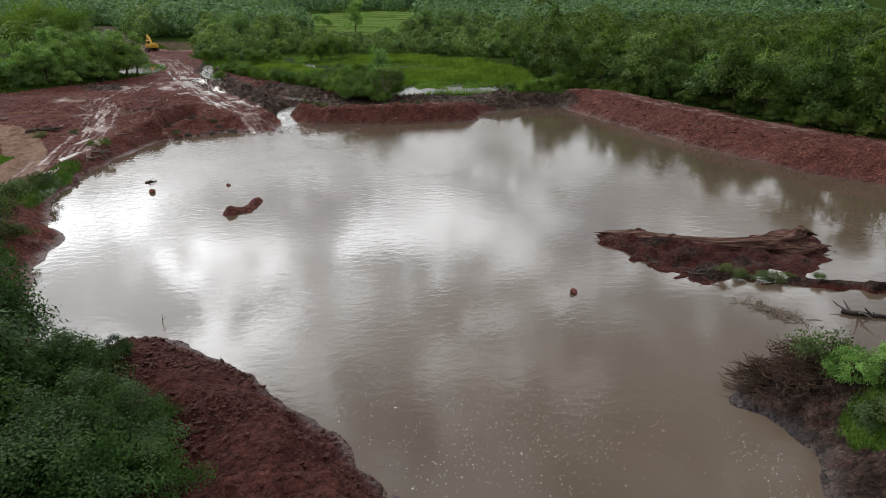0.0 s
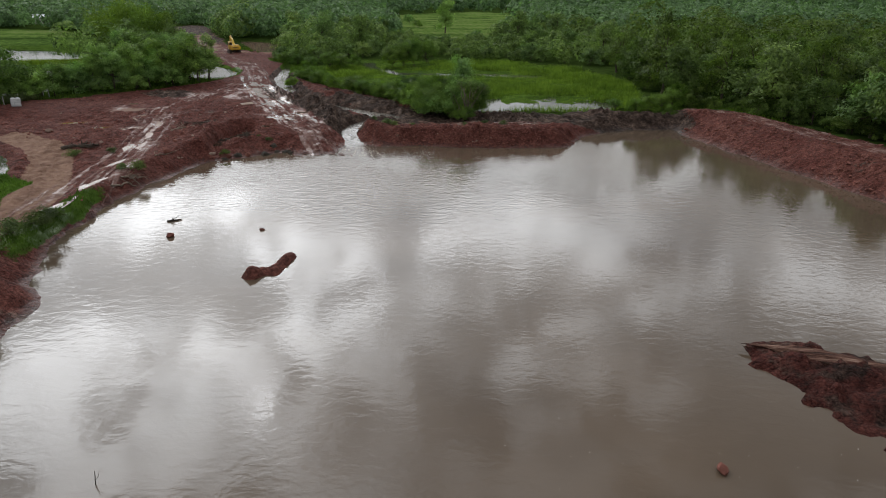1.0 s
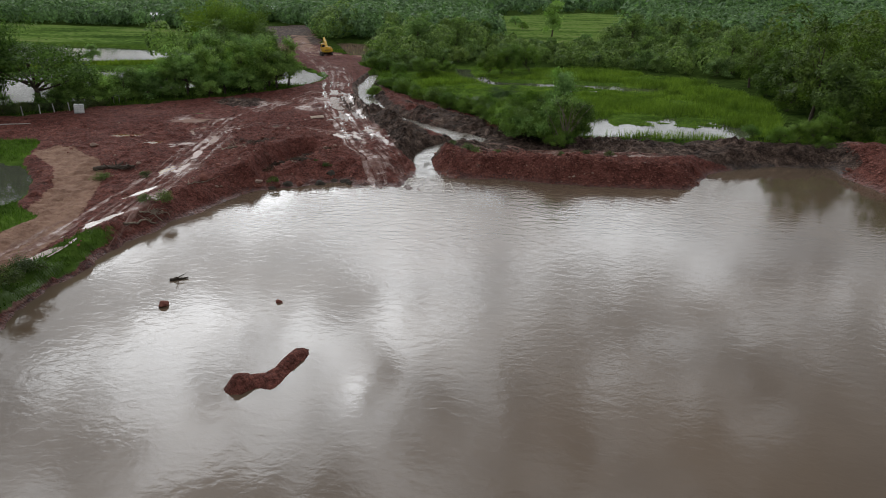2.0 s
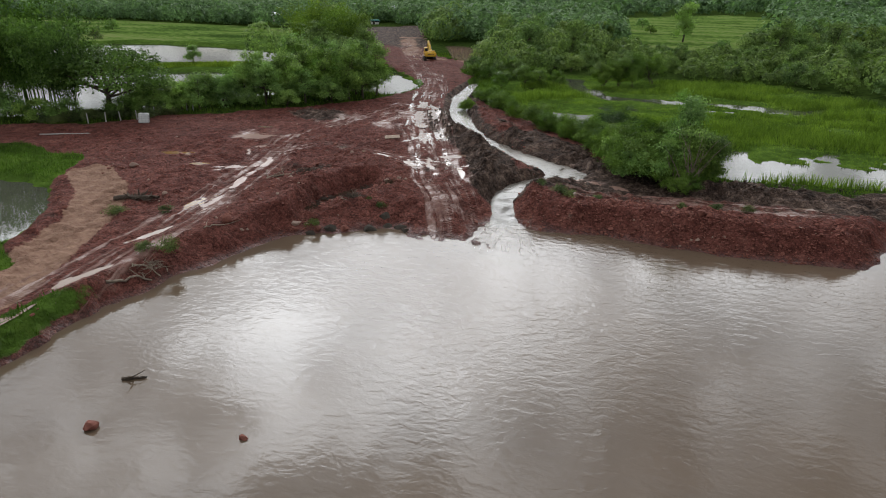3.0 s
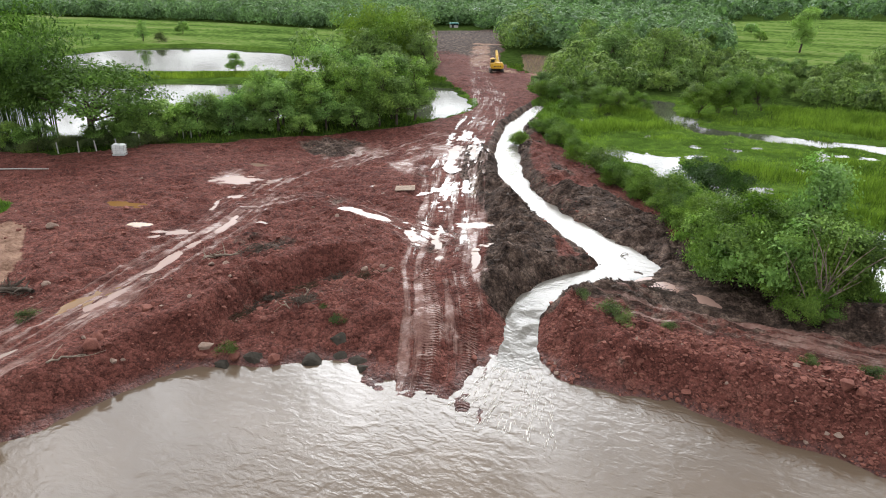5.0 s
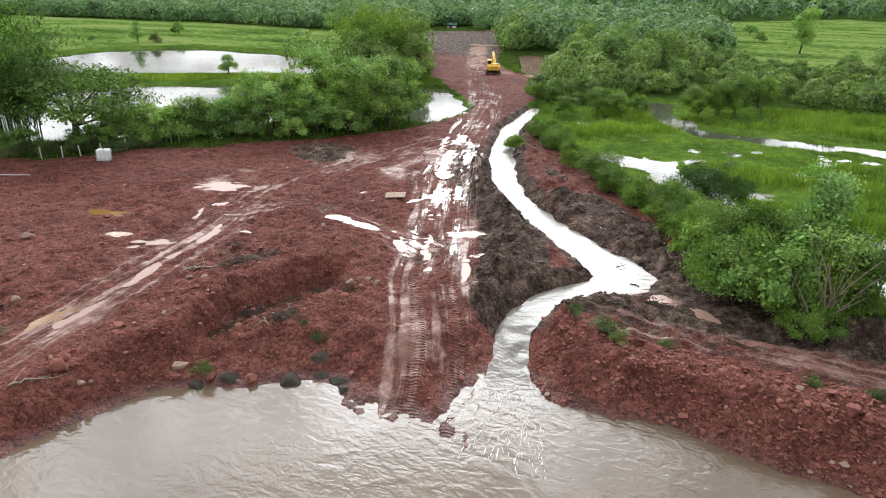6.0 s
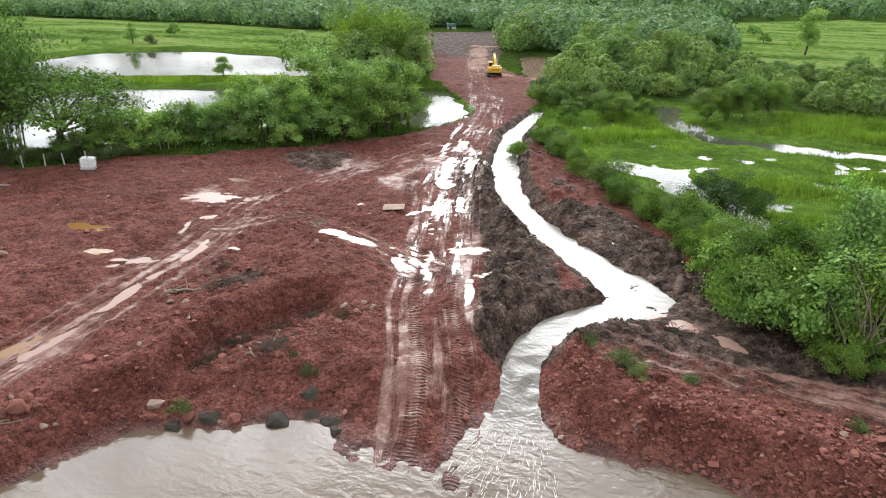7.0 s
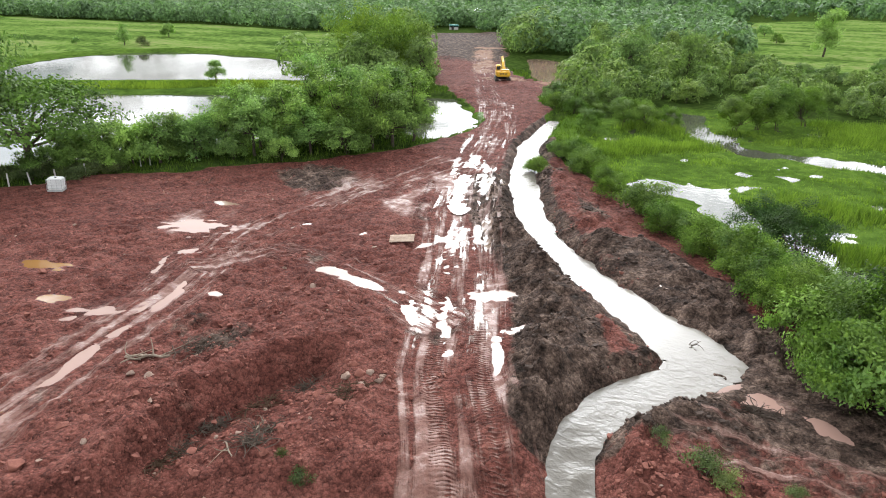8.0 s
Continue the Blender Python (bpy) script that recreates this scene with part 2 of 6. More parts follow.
def leaf_material(name, dark, light, yellow=0.0):
    m, n = material(name)
    isl = n.add("ShaderNodeNewGeometry").outputs["Random Per Island"]
    per = n.add("ShaderNodeObjectInfo").outputs["Random"]
    patches = n.math("ADD", n.math("MULTIPLY", n.noise(n.world, 0.16, 3, 0.6), 1.1), n.math("MULTIPLY", n.noise(n.world, 0.9, 3, 0.6), 1.1))
    t = n.math("ADD", n.math("MULTIPLY", isl, 0.38), n.math("SUBTRACT", patches, 0.66))
    c = n.ramp(t, [(0.2, tuple(a * 0.75 for a in dark)), (0.6, tuple((a + b) / 2 for a, b in zip(dark, light))), (1.0, tuple(a * 1.25 for a in light))])
    c = n.mix(n.math("MULTIPLY", per, 0.55), c, n.mix(1.0, c, (0.62 + yellow, 0.7, 0.55, 1), "MULTIPLY"))
    c = n.mix(n.math("FRACT", n.math("MULTIPLY", per, 7.0)), c, n.mix(1.0, c, (1.22, 1.08, 0.85, 1), "MULTIPLY"))
    d = n.add("ShaderNodeBsdfPrincipled", Base_Color=c, Roughness=0.6, Specular_IOR_Level=0.1)
    tr = n.add("ShaderNodeBsdfTranslucent", Color=n.mix(1.0, c, (1.05, 1.25, 0.65, 1), "MULTIPLY"))
    n.add("ShaderNodeOutputMaterial", Surface=n.add("ShaderNodeMixShader", i0=0.34, i1=d, i2=tr))
    return m


def plain(name, a, b, scale=3.0, rough=0.7, metal=0.0, relief=0.02):
    m, n = material(name)
    f = n.math("ADD", n.math("MULTIPLY", n.noise(n.where, scale, 5, 0.6), 0.7), n.math("MULTIPLY", n.noise(n.where, scale * 9, 3), 0.3))
    c = n.ramp(f, [(0.3, a), (0.7, b)])
    c = n.mix(n.math("MULTIPLY", n.add("ShaderNodeObjectInfo").outputs["Random"], 0.5), c, n.mix(1.0, c, (0.6, 0.58, 0.58, 1), "MULTIPLY"))
    finish(n, c, rough, metal, n.noise(n.where, scale * 5, 5, 0.6), 0.5, relief, spec=0.5 if rough < 0.75 else 0.15)
    return m


EARTH = ground_material()
POND = water_material("muddy pond water", (0.112, 0.080, 0.055, 1), 0.013, 1.9, stir=(-2.0, 88.0, 34.0, 3.2))
MUD = plain("dark mud clods", (0.016, 0.011, 0.009), (0.085, 0.058, 0.045), 2.0, 0.75)
MILKY = water_material("milky running water", (0.175, 0.158, 0.135, 1), 0.07, 2.6, 0.10, 0.25)
PUDDLE = water_material("puddle water", (0.24, 0.16, 0.12, 1), 0.004, 3.0, 0.03)
# specular lowered in the next two so these puddles mirror less white sky
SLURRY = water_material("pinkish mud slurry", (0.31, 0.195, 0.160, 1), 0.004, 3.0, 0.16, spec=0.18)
RUSTY = water_material("rusty puddle water", (0.215, 0.108, 0.034, 1), 0.004, 3.0, 0.05, spec=0.25)
CLEAR = water_material("still pond water", (0.065, 0.068, 0.05, 1), 0.006, 1.5)
LEAF_TREE = leaf_material("tree leaves", (0.0680, 0.1300, 0.0400), (0.2500, 0.4000, 0.1200))
LEAF_DARK = leaf_material("dark feathery leaves", (0.0170, 0.0370, 0.0140), (0.0600, 0.1150, 0.0360))
LEAF_SPREAD = leaf_material("dark canopy leaves", (0.0320, 0.0660, 0.0210), (0.1080, 0.1950, 0.0540))
LEAF_FRESH = leaf_material("fresh shrub leaves", (0.036, 0.078, 0.018), (0.145, 0.240, 0.050))
LEAF_WEED = leaf_material("dull weed leaves", (0.040, 0.062, 0.026), (0.120, 0.160, 0.070))
LEAF_BAMBOO = leaf_material("bamboo leaves", (0.0440, 0.0960, 0.0160), (0.1520, 0.2400, 0.0400))
LEAF_GROVE = leaf_material("dark bamboo leaves", (0.0290, 0.0620, 0.0160), (0.1200, 0.2100, 0.0460))
# bluer than LEAF_FAR: the blue of distant air is put into the leaf colour
LEAF_HAZED = leaf_material("haze-tinted wood leaves", (0.0460, 0.0880, 0.0520), (0.1850, 0.2950, 0.1500))
LEAF_DEEP = leaf_material("deep wood leaves", (0.0260, 0.0500, 0.0160), (0.1350, 0.2050, 0.0540))
LEAF_FAR = leaf_material("far wood leaves", (0.0480, 0.0880, 0.0340), (0.2100, 0.3150, 0.1080))
BLADE = leaf_material("reed blades", (0.060, 0.115, 0.018), (0.185, 0.275, 0.045))
TURF = leaf_material("grass blades", (0.0320, 0.0680, 0.0112), (0.0960, 0.1600, 0.0240))
BARK = plain("bark", (0.035, 0.026, 0.02), (0.12, 0.095, 0.075), 4.0, 0.9)
ROOTS = plain("brown tangled roots", (0.030, 0.018, 0.011), (0.120, 0.075, 0.048), 5.0, 0.9)
DEADWOOD = plain("weathered dead wood", (0.10, 0.075, 0.055), (0.34, 0.28, 0.22), 5.0, 0.85)
STONE_RED = plain("red laterite stone", (0.100, 0.036, 0.027), (0.260, 0.108, 0.082), 2.0, 0.85)
STONE_GREY = plain("dark grey-green stone", (0.024, 0.021, 0.017), (0.090, 0.078, 0.062), 1.2, 0.9, 0.0, 0.08)
STONE_DARK = plain("dark red stone", (0.032, 0.011, 0.008), (0.098, 0.036, 0.027), 2.0, 0.8)
STONE_PALE = plain("pale stone", (0.16, 0.10, 0.075), (0.36, 0.27, 0.22), 2.0, 0.8)
PAINT_YELLOW = plain("weathered yellow paint", (0.52, 0.30, 0.015), (0.72, 0.44, 0.03), 2.0, 0.45)
STEEL_DARK = plain("dark greasy steel", (0.02, 0.017, 0.015), (0.07, 0.055, 0.045), 5.0, 0.6, 0.3)
WINDOW = plain("dark window glass", (0.02, 0.025, 0.03), (0.03, 0.035, 0.04), 1.0, 0.08)
CHROME = plain("piston steel", (0.5, 0.5, 0.5), (0.65, 0.65, 0.65), 3.0, 0.2, 1.0)
LETTERING = plain("dark lettering paint", (0.03, 0.03, 0.03), (0.05, 0.05, 0.05), 3.0, 0.6)
TANK_WHITE = plain("milky plastic", (0.55, 0.56, 0.55), (0.75, 0.76, 0.75), 2.0, 0.4)
GALVANISED = plain("galvanised tube", (0.38, 0.39, 0.40), (0.55, 0.56, 0.57), 4.0, 0.45, 0.6)
PLANK = plain("muddy plank", (0.24, 0.17, 0.12), (0.42, 0.33, 0.26), 3.0, 0.8)
CONCRETE = plain("concrete", (0.32, 0.31, 0.29), (0.5, 0.49, 0.46), 3.0, 0.85)
SHEET_WHITE = plain("pale roof sheet", (0.6, 0.63, 0.66), (0.78, 0.8, 0.82), 1.0, 0.5)
WALL_PALE = plain("pale house wall", (0.4, 0.38, 0.34), (0.55, 0.53, 0.5), 1.0, 0.85)
TEAL = plain("teal tarpaulin", (0.05, 0.26, 0.22), (0.09, 0.36, 0.31), 2.0, 0.6)
FOAM = plain("pale foam scraps", (0.5, 0.46, 0.4), (0.72, 0.68, 0.62), 6.0, 0.8)


# ---- mesh helpers ----
def mesh_of(name, verts, faces, mat, smooth=False):
    """A mesh from arrays of corners and of faces with an equal number of corners each."""
    verts, faces = np.asarray(verts, dtype=np.float32), np.asarray(faces, dtype=np.int32)
    me = bpy.data.meshes.new(name)
    k = faces.shape[1]
    me.vertices.add(len(verts))
    me.vertices.foreach_set("co", verts.ravel())
    me.loops.add(faces.size)
    me.loops.foreach_set("vertex_index", faces.ravel())
    me.polygons.add(len(faces))
    me.polygons.foreach_set("loop_start", np.arange(0, faces.size, k, dtype=np.int32))
    me.polygons.foreach_set("use_smooth", np.full(len(faces), smooth))
    me.update(calc_edges=True)
    me.validate()
    me.materials.append(mat)
    return me


def thing(name, label, category, m=None, data=None, group="", kind=""):
    ob = tagged(new(name, data), label, category, group, kind)
    if m is not None:
        ob.matrix_basis = m
    return ob


def part(name, bm, mat, parent, label="", smooth=False):
    """Links a bmesh or a mesh as one part under a thing or a part."""
    if isinstance(bm, bmesh.types.BMesh):
        me = bpy.data.meshes.new(name)
        bm.to_mesh(me)
        bm.free()
        me.materials.append(mat)
        me.polygons.foreach_set("use_smooth", np.full(len(me.polygons), smooth))
    else:
        me = bm
    ob = new(name, me)
    ob.parent = parent
    return tagged(ob, label)


def box(sx, sy, sz, at=(0, 0, 0), turn=(0, 0, 0), bevel=0.03, taper=1.0):
    bm = bmesh.new()
    bmesh.ops.create_cube(bm, size=1.0, matrix=Matrix.Diagonal((sx, sy, sz, 1)))
    if taper != 1.0:
        for v in bm.verts:
            if v.co.z > 0:
                v.co.x *= taper
                v.co.y *= taper
    if bevel:
        bmesh.ops.bevel(bm, geom=bm.edges[:], offset=bevel, segments=2, affect="EDGES")
    bmesh.ops.transform(bm, matrix=pose(*at, *turn), verts=bm.verts[:])
    return bm


def rod(a, b, r, r2=None, sides=10):
    a, b = Vector(a), Vector(b)
    bm = bmesh.new()
    bmesh.ops.create_cone(bm, cap_ends=True, segments=sides, radius1=r, radius2=r if r2 is None else r2, depth=(b - a).length)
    turn = (b - a).to_track_quat("Z", "Y").to_matrix().to_4x4()
    bmesh.ops.transform(bm, matrix=Matrix.Translation((a + b) / 2) @ turn, verts=bm.verts[:])
    return bm


def extruded(profile, width, at=(0, 0, 0), bevel=0.03):
    """A plate with an outline in the yz plane, thick along x."""
    bm = bmesh.new()
    f = bm.faces.new([bm.verts.new((-width / 2, y, z)) for y, z in profile])
    out = bmesh.ops.extrude_face_region(bm, geom=[f])
    for v in out["geom"]:
        if isinstance(v, bmesh.types.BMVert):
            v.co.x += width
    bmesh.ops.recalc_face_normals(bm, faces=bm.faces[:])
    if bevel:
        bmesh.ops.bevel(bm, geom=bm.edges[:], offset=bevel, segments=1, affect="EDGES")
    bmesh.ops.translate(bm, vec=at, verts=bm.verts[:])
    return bm


def tubes(paths, sides=6):
    """Corners and quads of bent tapered tubes; each path is a list of (x, y, z, radius)."""
    vs, fs, base = [], [], 0
    ang = np.linspace(0, 2 * np.pi, sides, endpoint=False)
    for path in paths:
        p = np.array(path, dtype=float)
        t = np.gradient(p[:, :3], axis=0)
        t /= np.linalg.norm(t, axis=1)[:, None] + 1e-9
        side = np.cross(t, np.where(np.abs(t[:, 2:3]) > 0.9, [[1.0, 0, 0]], [[0, 0, 1.0]]))
        side /= np.linalg.norm(side, axis=1)[:, None] + 1e-9
        up = np.cross(side, t)
        ring = p[:, None, :3] + p[:, None, 3:4] * (np.cos(ang)[None, :, None] * side[:, None] + np.sin(ang)[None, :, None] * up[:, None])
        vs.append(ring.reshape(-1, 3))
        i, j = np.meshgrid(np.arange(len(p) - 1), np.arange(sides), indexing="ij")
        jn = (j + 1) % sides
        fs.append(np.stack([i * sides + j, i * sides + jn, (i + 1) * sides + jn, (i + 1) * sides + j], -1).reshape(-1, 4) + base)
        base += len(p) * sides
    return np.concatenate(vs), np.concatenate(fs)


# ---- noise and plan helpers ----
def lattice(ix, iy, seed):
    h = (ix.astype(np.int64) * 374761393 + iy.astype(np.int64) * 668265263 + seed * 974711) & 0xFFFFFFFF
    h = ((h ^ (h >> 13)) * 1274126177) & 0xFFFFFFFF
    h = ((h ^ (h >> 16)) * 2246822519) & 0xFFFFFFFF
    return ((h >> 8) & 0xFFFF) / 65535.0


def value_noise(x, y, seed=0):
    ix, iy = np.floor(x), np.floor(y)
    fx, fy = x - ix, y - iy
    fx, fy = fx * fx * (3 - 2 * fx), fy * fy * (3 - 2 * fy)
    a, b = lattice(ix, iy, seed), lattice(ix + 1, iy, seed)
    c, d = lattice(ix, iy + 1, seed), lattice(ix + 1, iy + 1, seed)
    return (a + (b - a) * fx) * (1 - fy) + (c + (d - c) * fx) * fy


def fbm(x, y, seed=0, octaves=4, gain=0.5):
    """Noise from about -1 to 1."""
    total, amp, norm = 0.0, 1.0, 0.0
    for k in range(octaves):
        c, s = math.cos(0.6 * k), math.sin(0.6 * k)
        total = total + amp * (value_noise((x * c - y * s) * 2 ** k, (x * s + y * c) * 2 ** k, seed + 17 * k) * 2 - 1)
        norm += amp
        amp *= gain
    return total / norm * 1.5


def smooth(v, lo, hi):
    t = np.clip((v - lo) / (hi - lo), 0, 1)
    return t * t * (3 - 2 * t)


def along(x, y, pts):
    """Distance to a polyline, the way run along it, and the side offset."""
    best, run, off, done = np.full(x.shape, 1e9), np.zeros(x.shape), np.zeros(x.shape), 0.0
    for (ax, ay), (bx, by) in zip(pts, pts[1:]):
        ux, uy = bx - ax, by - ay
        ln = math.hypot(ux, uy)
        t = np.clip(((x - ax) * ux + (y - ay) * uy) / ln ** 2, 0, 1)
        d = np.hypot(x - ax - t * ux, y - ay - t * uy)
        o = ((x - ax) * uy - (y - ay) * ux) / ln
        nearer = d < best
        best, run, off = np.where(nearer, d, best), np.where(nearer, done + t * ln, run), np.where(nearer, o, off)
        done += ln
    return best, run, off


def outside(x, y, pts):
    """Signed distance to a closed outline: negative inside it."""
    d, _, _ = along(x, y, [*pts, pts[0]])
    odd = np.zeros(x.shape, dtype=bool)
    for (ax, ay), (bx, by) in zip(pts, [*pts[1:], pts[0]]):
        if ay != by:
            odd ^= ((ay > y) != (by > y)) & (x < (bx - ax) * (y - ay) / (by - ay) + ax)
    return np.where(odd, -d, d)


def rounded(pts, rounds=2):
    """Cuts the corners of a closed outline."""
    for _ in range(rounds):
        pts = [q for (ax, ay), (bx, by) in zip(pts, [*pts[1:], pts[0]]) for q in ((0.75 * ax + 0.25 * bx, 0.75 * ay + 0.25 * by), (0.25 * ax + 0.75 * bx, 0.25 * ay + 0.75 * by))]
    return pts


# ---- plan of the place: pond level is z = 0 ----
POND_EDGE = rounded([
    (-18.8, 37.8), (-20.6, 43.6), (-21.0, 50.8), (-23.2, 53.0), (-24.9, 58.0), (-25.2, 66.0), (-25.0, 72.0), (-24.5, 76.5), (-23.3, 80.7),
    (-21.9, 84.8), (-19.7, 86.4), (-17.5, 87.7), (-15.2, 89.1), (-13.9, 89.2), (-13.1, 88.0), (-11.4, 87.2), (-7.3, 86.8), (-5.9, 87.6), (-6.9, 93.6), (-5.9, 94.2),
    (-4.6, 92.9), (1.3, 93.2), (6.0, 92.4), (12.5, 92.0), (19.0, 92.8), (20.4, 95.0), (22.6, 99.4), (30.0, 103.0), (35.6, 103.6),
    (39.5, 87.2), (42.3, 76.2), (45.1, 68.0), (47.8, 60.0)], 0) + rounded([
    (52.7, 54.2), (60, 44), (58, 30), (46, 25), (34, 21.5), (27, 21.5), (26, 24.5), (22.8, 26.7), (19.5, 25.2), (17.0, 22.9), (18.0, 20.7),
    (18.5, 19.0), (16.8, 16.8), (17, 8), (8, 4), (3.2, 12), (1.6, 19.0), (0.0, 21.9), (-1.9, 24.4), (-4.0, 27.0), (-6.4, 29.6), (-8.6, 32.3),
    (-10.6, 33.2), (-12.3, 31.3), (-14.6, 31.8), (-16.5, 34.0)], 0)
EARTHWORK = [
    (-75, 103), (-62, 108.2), (-57.5, 115.5), (-53, 120.5), (-48.7, 125.2), (-44, 129.3), (-41, 133.8), (-36.6, 142.5), (-37, 148), (-36.8, 160), (-45, 171),
    (-53, 180), (-60, 190), (-84, 233), (-131, 308), (-99, 331), (-77, 268), (-67, 246), (-62, 229), (-52, 207), (-38.5, 199), (-36, 178), (-30.5, 168),
    (-27, 152), (-20.5, 141), (-16.4, 135), (-9.4, 126.5), (-3.4, 117.5), (1.6, 110.6), (8, 105), (14, 106), (22, 107), (31, 107), (37, 109), (42, 110)]
EARTHWORK += [(48, 101.5), (55, 83), (62.5, 66), (82, 48), (76, 22), (52, 12), (24, -6), (4, -8), (-10, 22), (-16, 28), (-23, 36), (-25.5, 48), (-29, 60), (-34.5, 73), (-46.5, 88.5), (-53, 95.5), (-74, 96.5)]
CHANNEL = [(-6.2, 90.5, 1.3), (-6.6, 93.5, 0.85), (-7.4, 95.6, 0.75), (-8.0, 97.8, 0.72), (-7.8, 99.6, 0.85), (-7.1, 101.7, 0.95), (-6.0, 103.3, 1.0), (-4.6, 104.9, 1.25), (-3.7, 106.8, 2.1), (-5.5, 109.0, 1.75),
           (-7.5, 110.8, 1.35), (-10.2, 113.4, 1.2), (-12.9, 116.2, 1.1), (-16.2, 120.2, 1.1), (-19.2, 125.3, 0.95), (-23.2, 134.8, 1.15), (-27.1, 147.8, 1.1), (-29.4, 165.5, 0.6)]
CHANNEL_LINE = [p[:2] for p in CHANNEL]
MAIN_ROAD = [(-8.0, 86.0), (-9.4, 90.5), (-10.6, 93.4), (-12.2, 96.4), (-14.2, 100.2), (-16.6, 106.0), (-19.4, 112.4), (-23.4, 121.0), (-27.1, 131.6), (-30.6, 142.5), (-35.5, 159.0), (-40, 170), (-47, 185), (-57, 206), (-74, 242)]
SIDE_TRACK = [(-27.2, 60.0), (-27.6, 68.0), (-28.4, 76.0), (-29.0, 82.0), (-29.9, 86.5), (-30.9, 91.0), (-31.7, 95.0), (-32.8, 99.5), (-34.2, 104.0), (-35.0, 108.5), (-35.2, 113.0), (-34.6, 119.0), (-33.4, 126.5), (-31.8, 135.5)]
CROSS_TRACK = [(-34.4, 105.5), (-32.3, 108.4), (-28.9, 108.6), (-24.8, 107.2), (-21.0, 105.8), (-18.0, 104.6)]
TAN_ROAD = [(-45.5, 90.0), (-40.0, 86.0), (-36.0, 80.5), (-33.0, 74.0), (-30.5, 68.0), (-29.0, 60.0)]
BERM_TRACK = [(-3.0, 100.0), (0.0, 100.2), (3.6, 99.8), (9.5, 99.4), (18.0, 100.4)]
BANK_ROAD = [(40.5, 108.0), (44.0, 103.5), (47.5, 91.0), (51.2, 78.8), (54.6, 69.6), (60.0, 58.5), (68.0, 46.0), (70, 30)]
DARK_SPOIL = [(-8.9, 99.2), (-10.0, 103.0), (-11.9, 108.2), (-14.2, 112.8), (-18.6, 118.6), (-22.4, 125.0), (-25.5, 131)]
RIGHT_SPOIL = [(-4.2, 113.4), (-9.2, 118.6), (-13.6, 123.5), (-18.2, 130.4), (-22.2, 138.5), (-25.2, 150)]
BERM_CREST = [(-5.6, 97.6), (-3.4, 96.6), (2.0, 95.6), (8.0, 95.4), (14.0, 95.6), (19.0, 96.2)]
BERM_HEAD = [(-5.6, 100.3), (-4.2, 101.4), (-2.4, 102.0)]
BACK_SPOIL = [(9.0, 104.5), (14.5, 106.0), (20.0, 106.4), (26.0, 106.6), (33, 107.5)]
SCARP = [(-21.2, 85.0), (-22.8, 88.0), (-23.2, 91.2), (-22.9, 93.6), (-22.3, 96.4), (-21.0, 98.8), (-19.2, 100.6)]
MARSH = rounded([(-23, 158), (-20, 141), (-10, 133), (-3, 124), (3, 113.5), (10, 109), (25, 109), (35, 114), (41, 138), (39, 160), (27, 177), (9, 182), (-8, 184), (-23, 182), (-17, 170), (-20, 164)], 1)
LEFT_POND = rounded([(-80, 106.5), (-70, 113.5), (-66, 119), (-62, 127), (-56, 137), (-52, 145), (-60, 158), (-75, 164), (-85.5, 159.5), (-111, 146.3), (-125, 132), (-110, 112)], 1)
FAR_POND = rounded([(-138, 149), (-118, 160), (-97, 172.5), (-80, 181), (-70, 188), (-78, 197), (-114, 211), (-147, 213), (-162, 196), (-160, 178)], 1)
SMALL_POND = rounded([(-60, 86), (-46.5, 86.6), (-43, 84), (-38, 77), (-37.5, 72), (-40, 66), (-50, 62), (-64, 70)], 1)
ROAD_POND = rounded([(-37.8, 145.5), (-37.6, 155), (-38.5, 162), (-45, 170), (-52, 177.5), (-56, 172), (-52, 160), (-45, 148)], 1)
DIGGER_POND = rounded([(-46.5, 204), (-38.5, 202), (-40, 222), (-46, 238), (-59, 247), (-60, 240), (-52, 222)], 1)
CREEK = [(-21, 179.2), (-14.2, 177.6), (-11.4, 171.5), (-9.6, 165.0), (-6.0, 158.4), (-2.6, 157.2), (2.7, 157.0), (8.6, 156.0), (14, 156), (26, 153)]
BACK_WATER = [(-11.5, 138.4), (-8.0, 137.2), (-5.2, 135.0), (-2.8, 130.8), (-0.3, 127.9), (1.5, 121)]
OPEN_WATER = [(9.5, 119.5), (11.0, 114.5), (11.8, 111.0), (12.5, 112.8), (14, 113.6), (20, 114.0), (28, 115)]
RIGHT_FIELD = [(-8, 262), (4, 238), (20, 234), (29, 262), (46, 330), (62, 420), (66, 560), (40, 590), (-48, 455), (-26, 380)]
LEFT_FIELD = [(-420, 150), (-190, 135), (-170, 152), (-164, 200), (-146, 216), (-114, 214), (-92, 226), (-140, 288), (-222, 303), (-420, 292)]
OPEN_LAND = [(-420, 130), (-128, 120), (-60, 150), (-82, 172), (-90, 226), (-142, 290), (-222, 304), (-420, 296)]
PONDS = [(LEFT_POND, 1.25), (FAR_POND, 1.3), (SMALL_POND, 1.15), (ROAD_POND, 1.15), (DIGGER_POND, 1.4)]
MARSH_LEVEL = 1.2
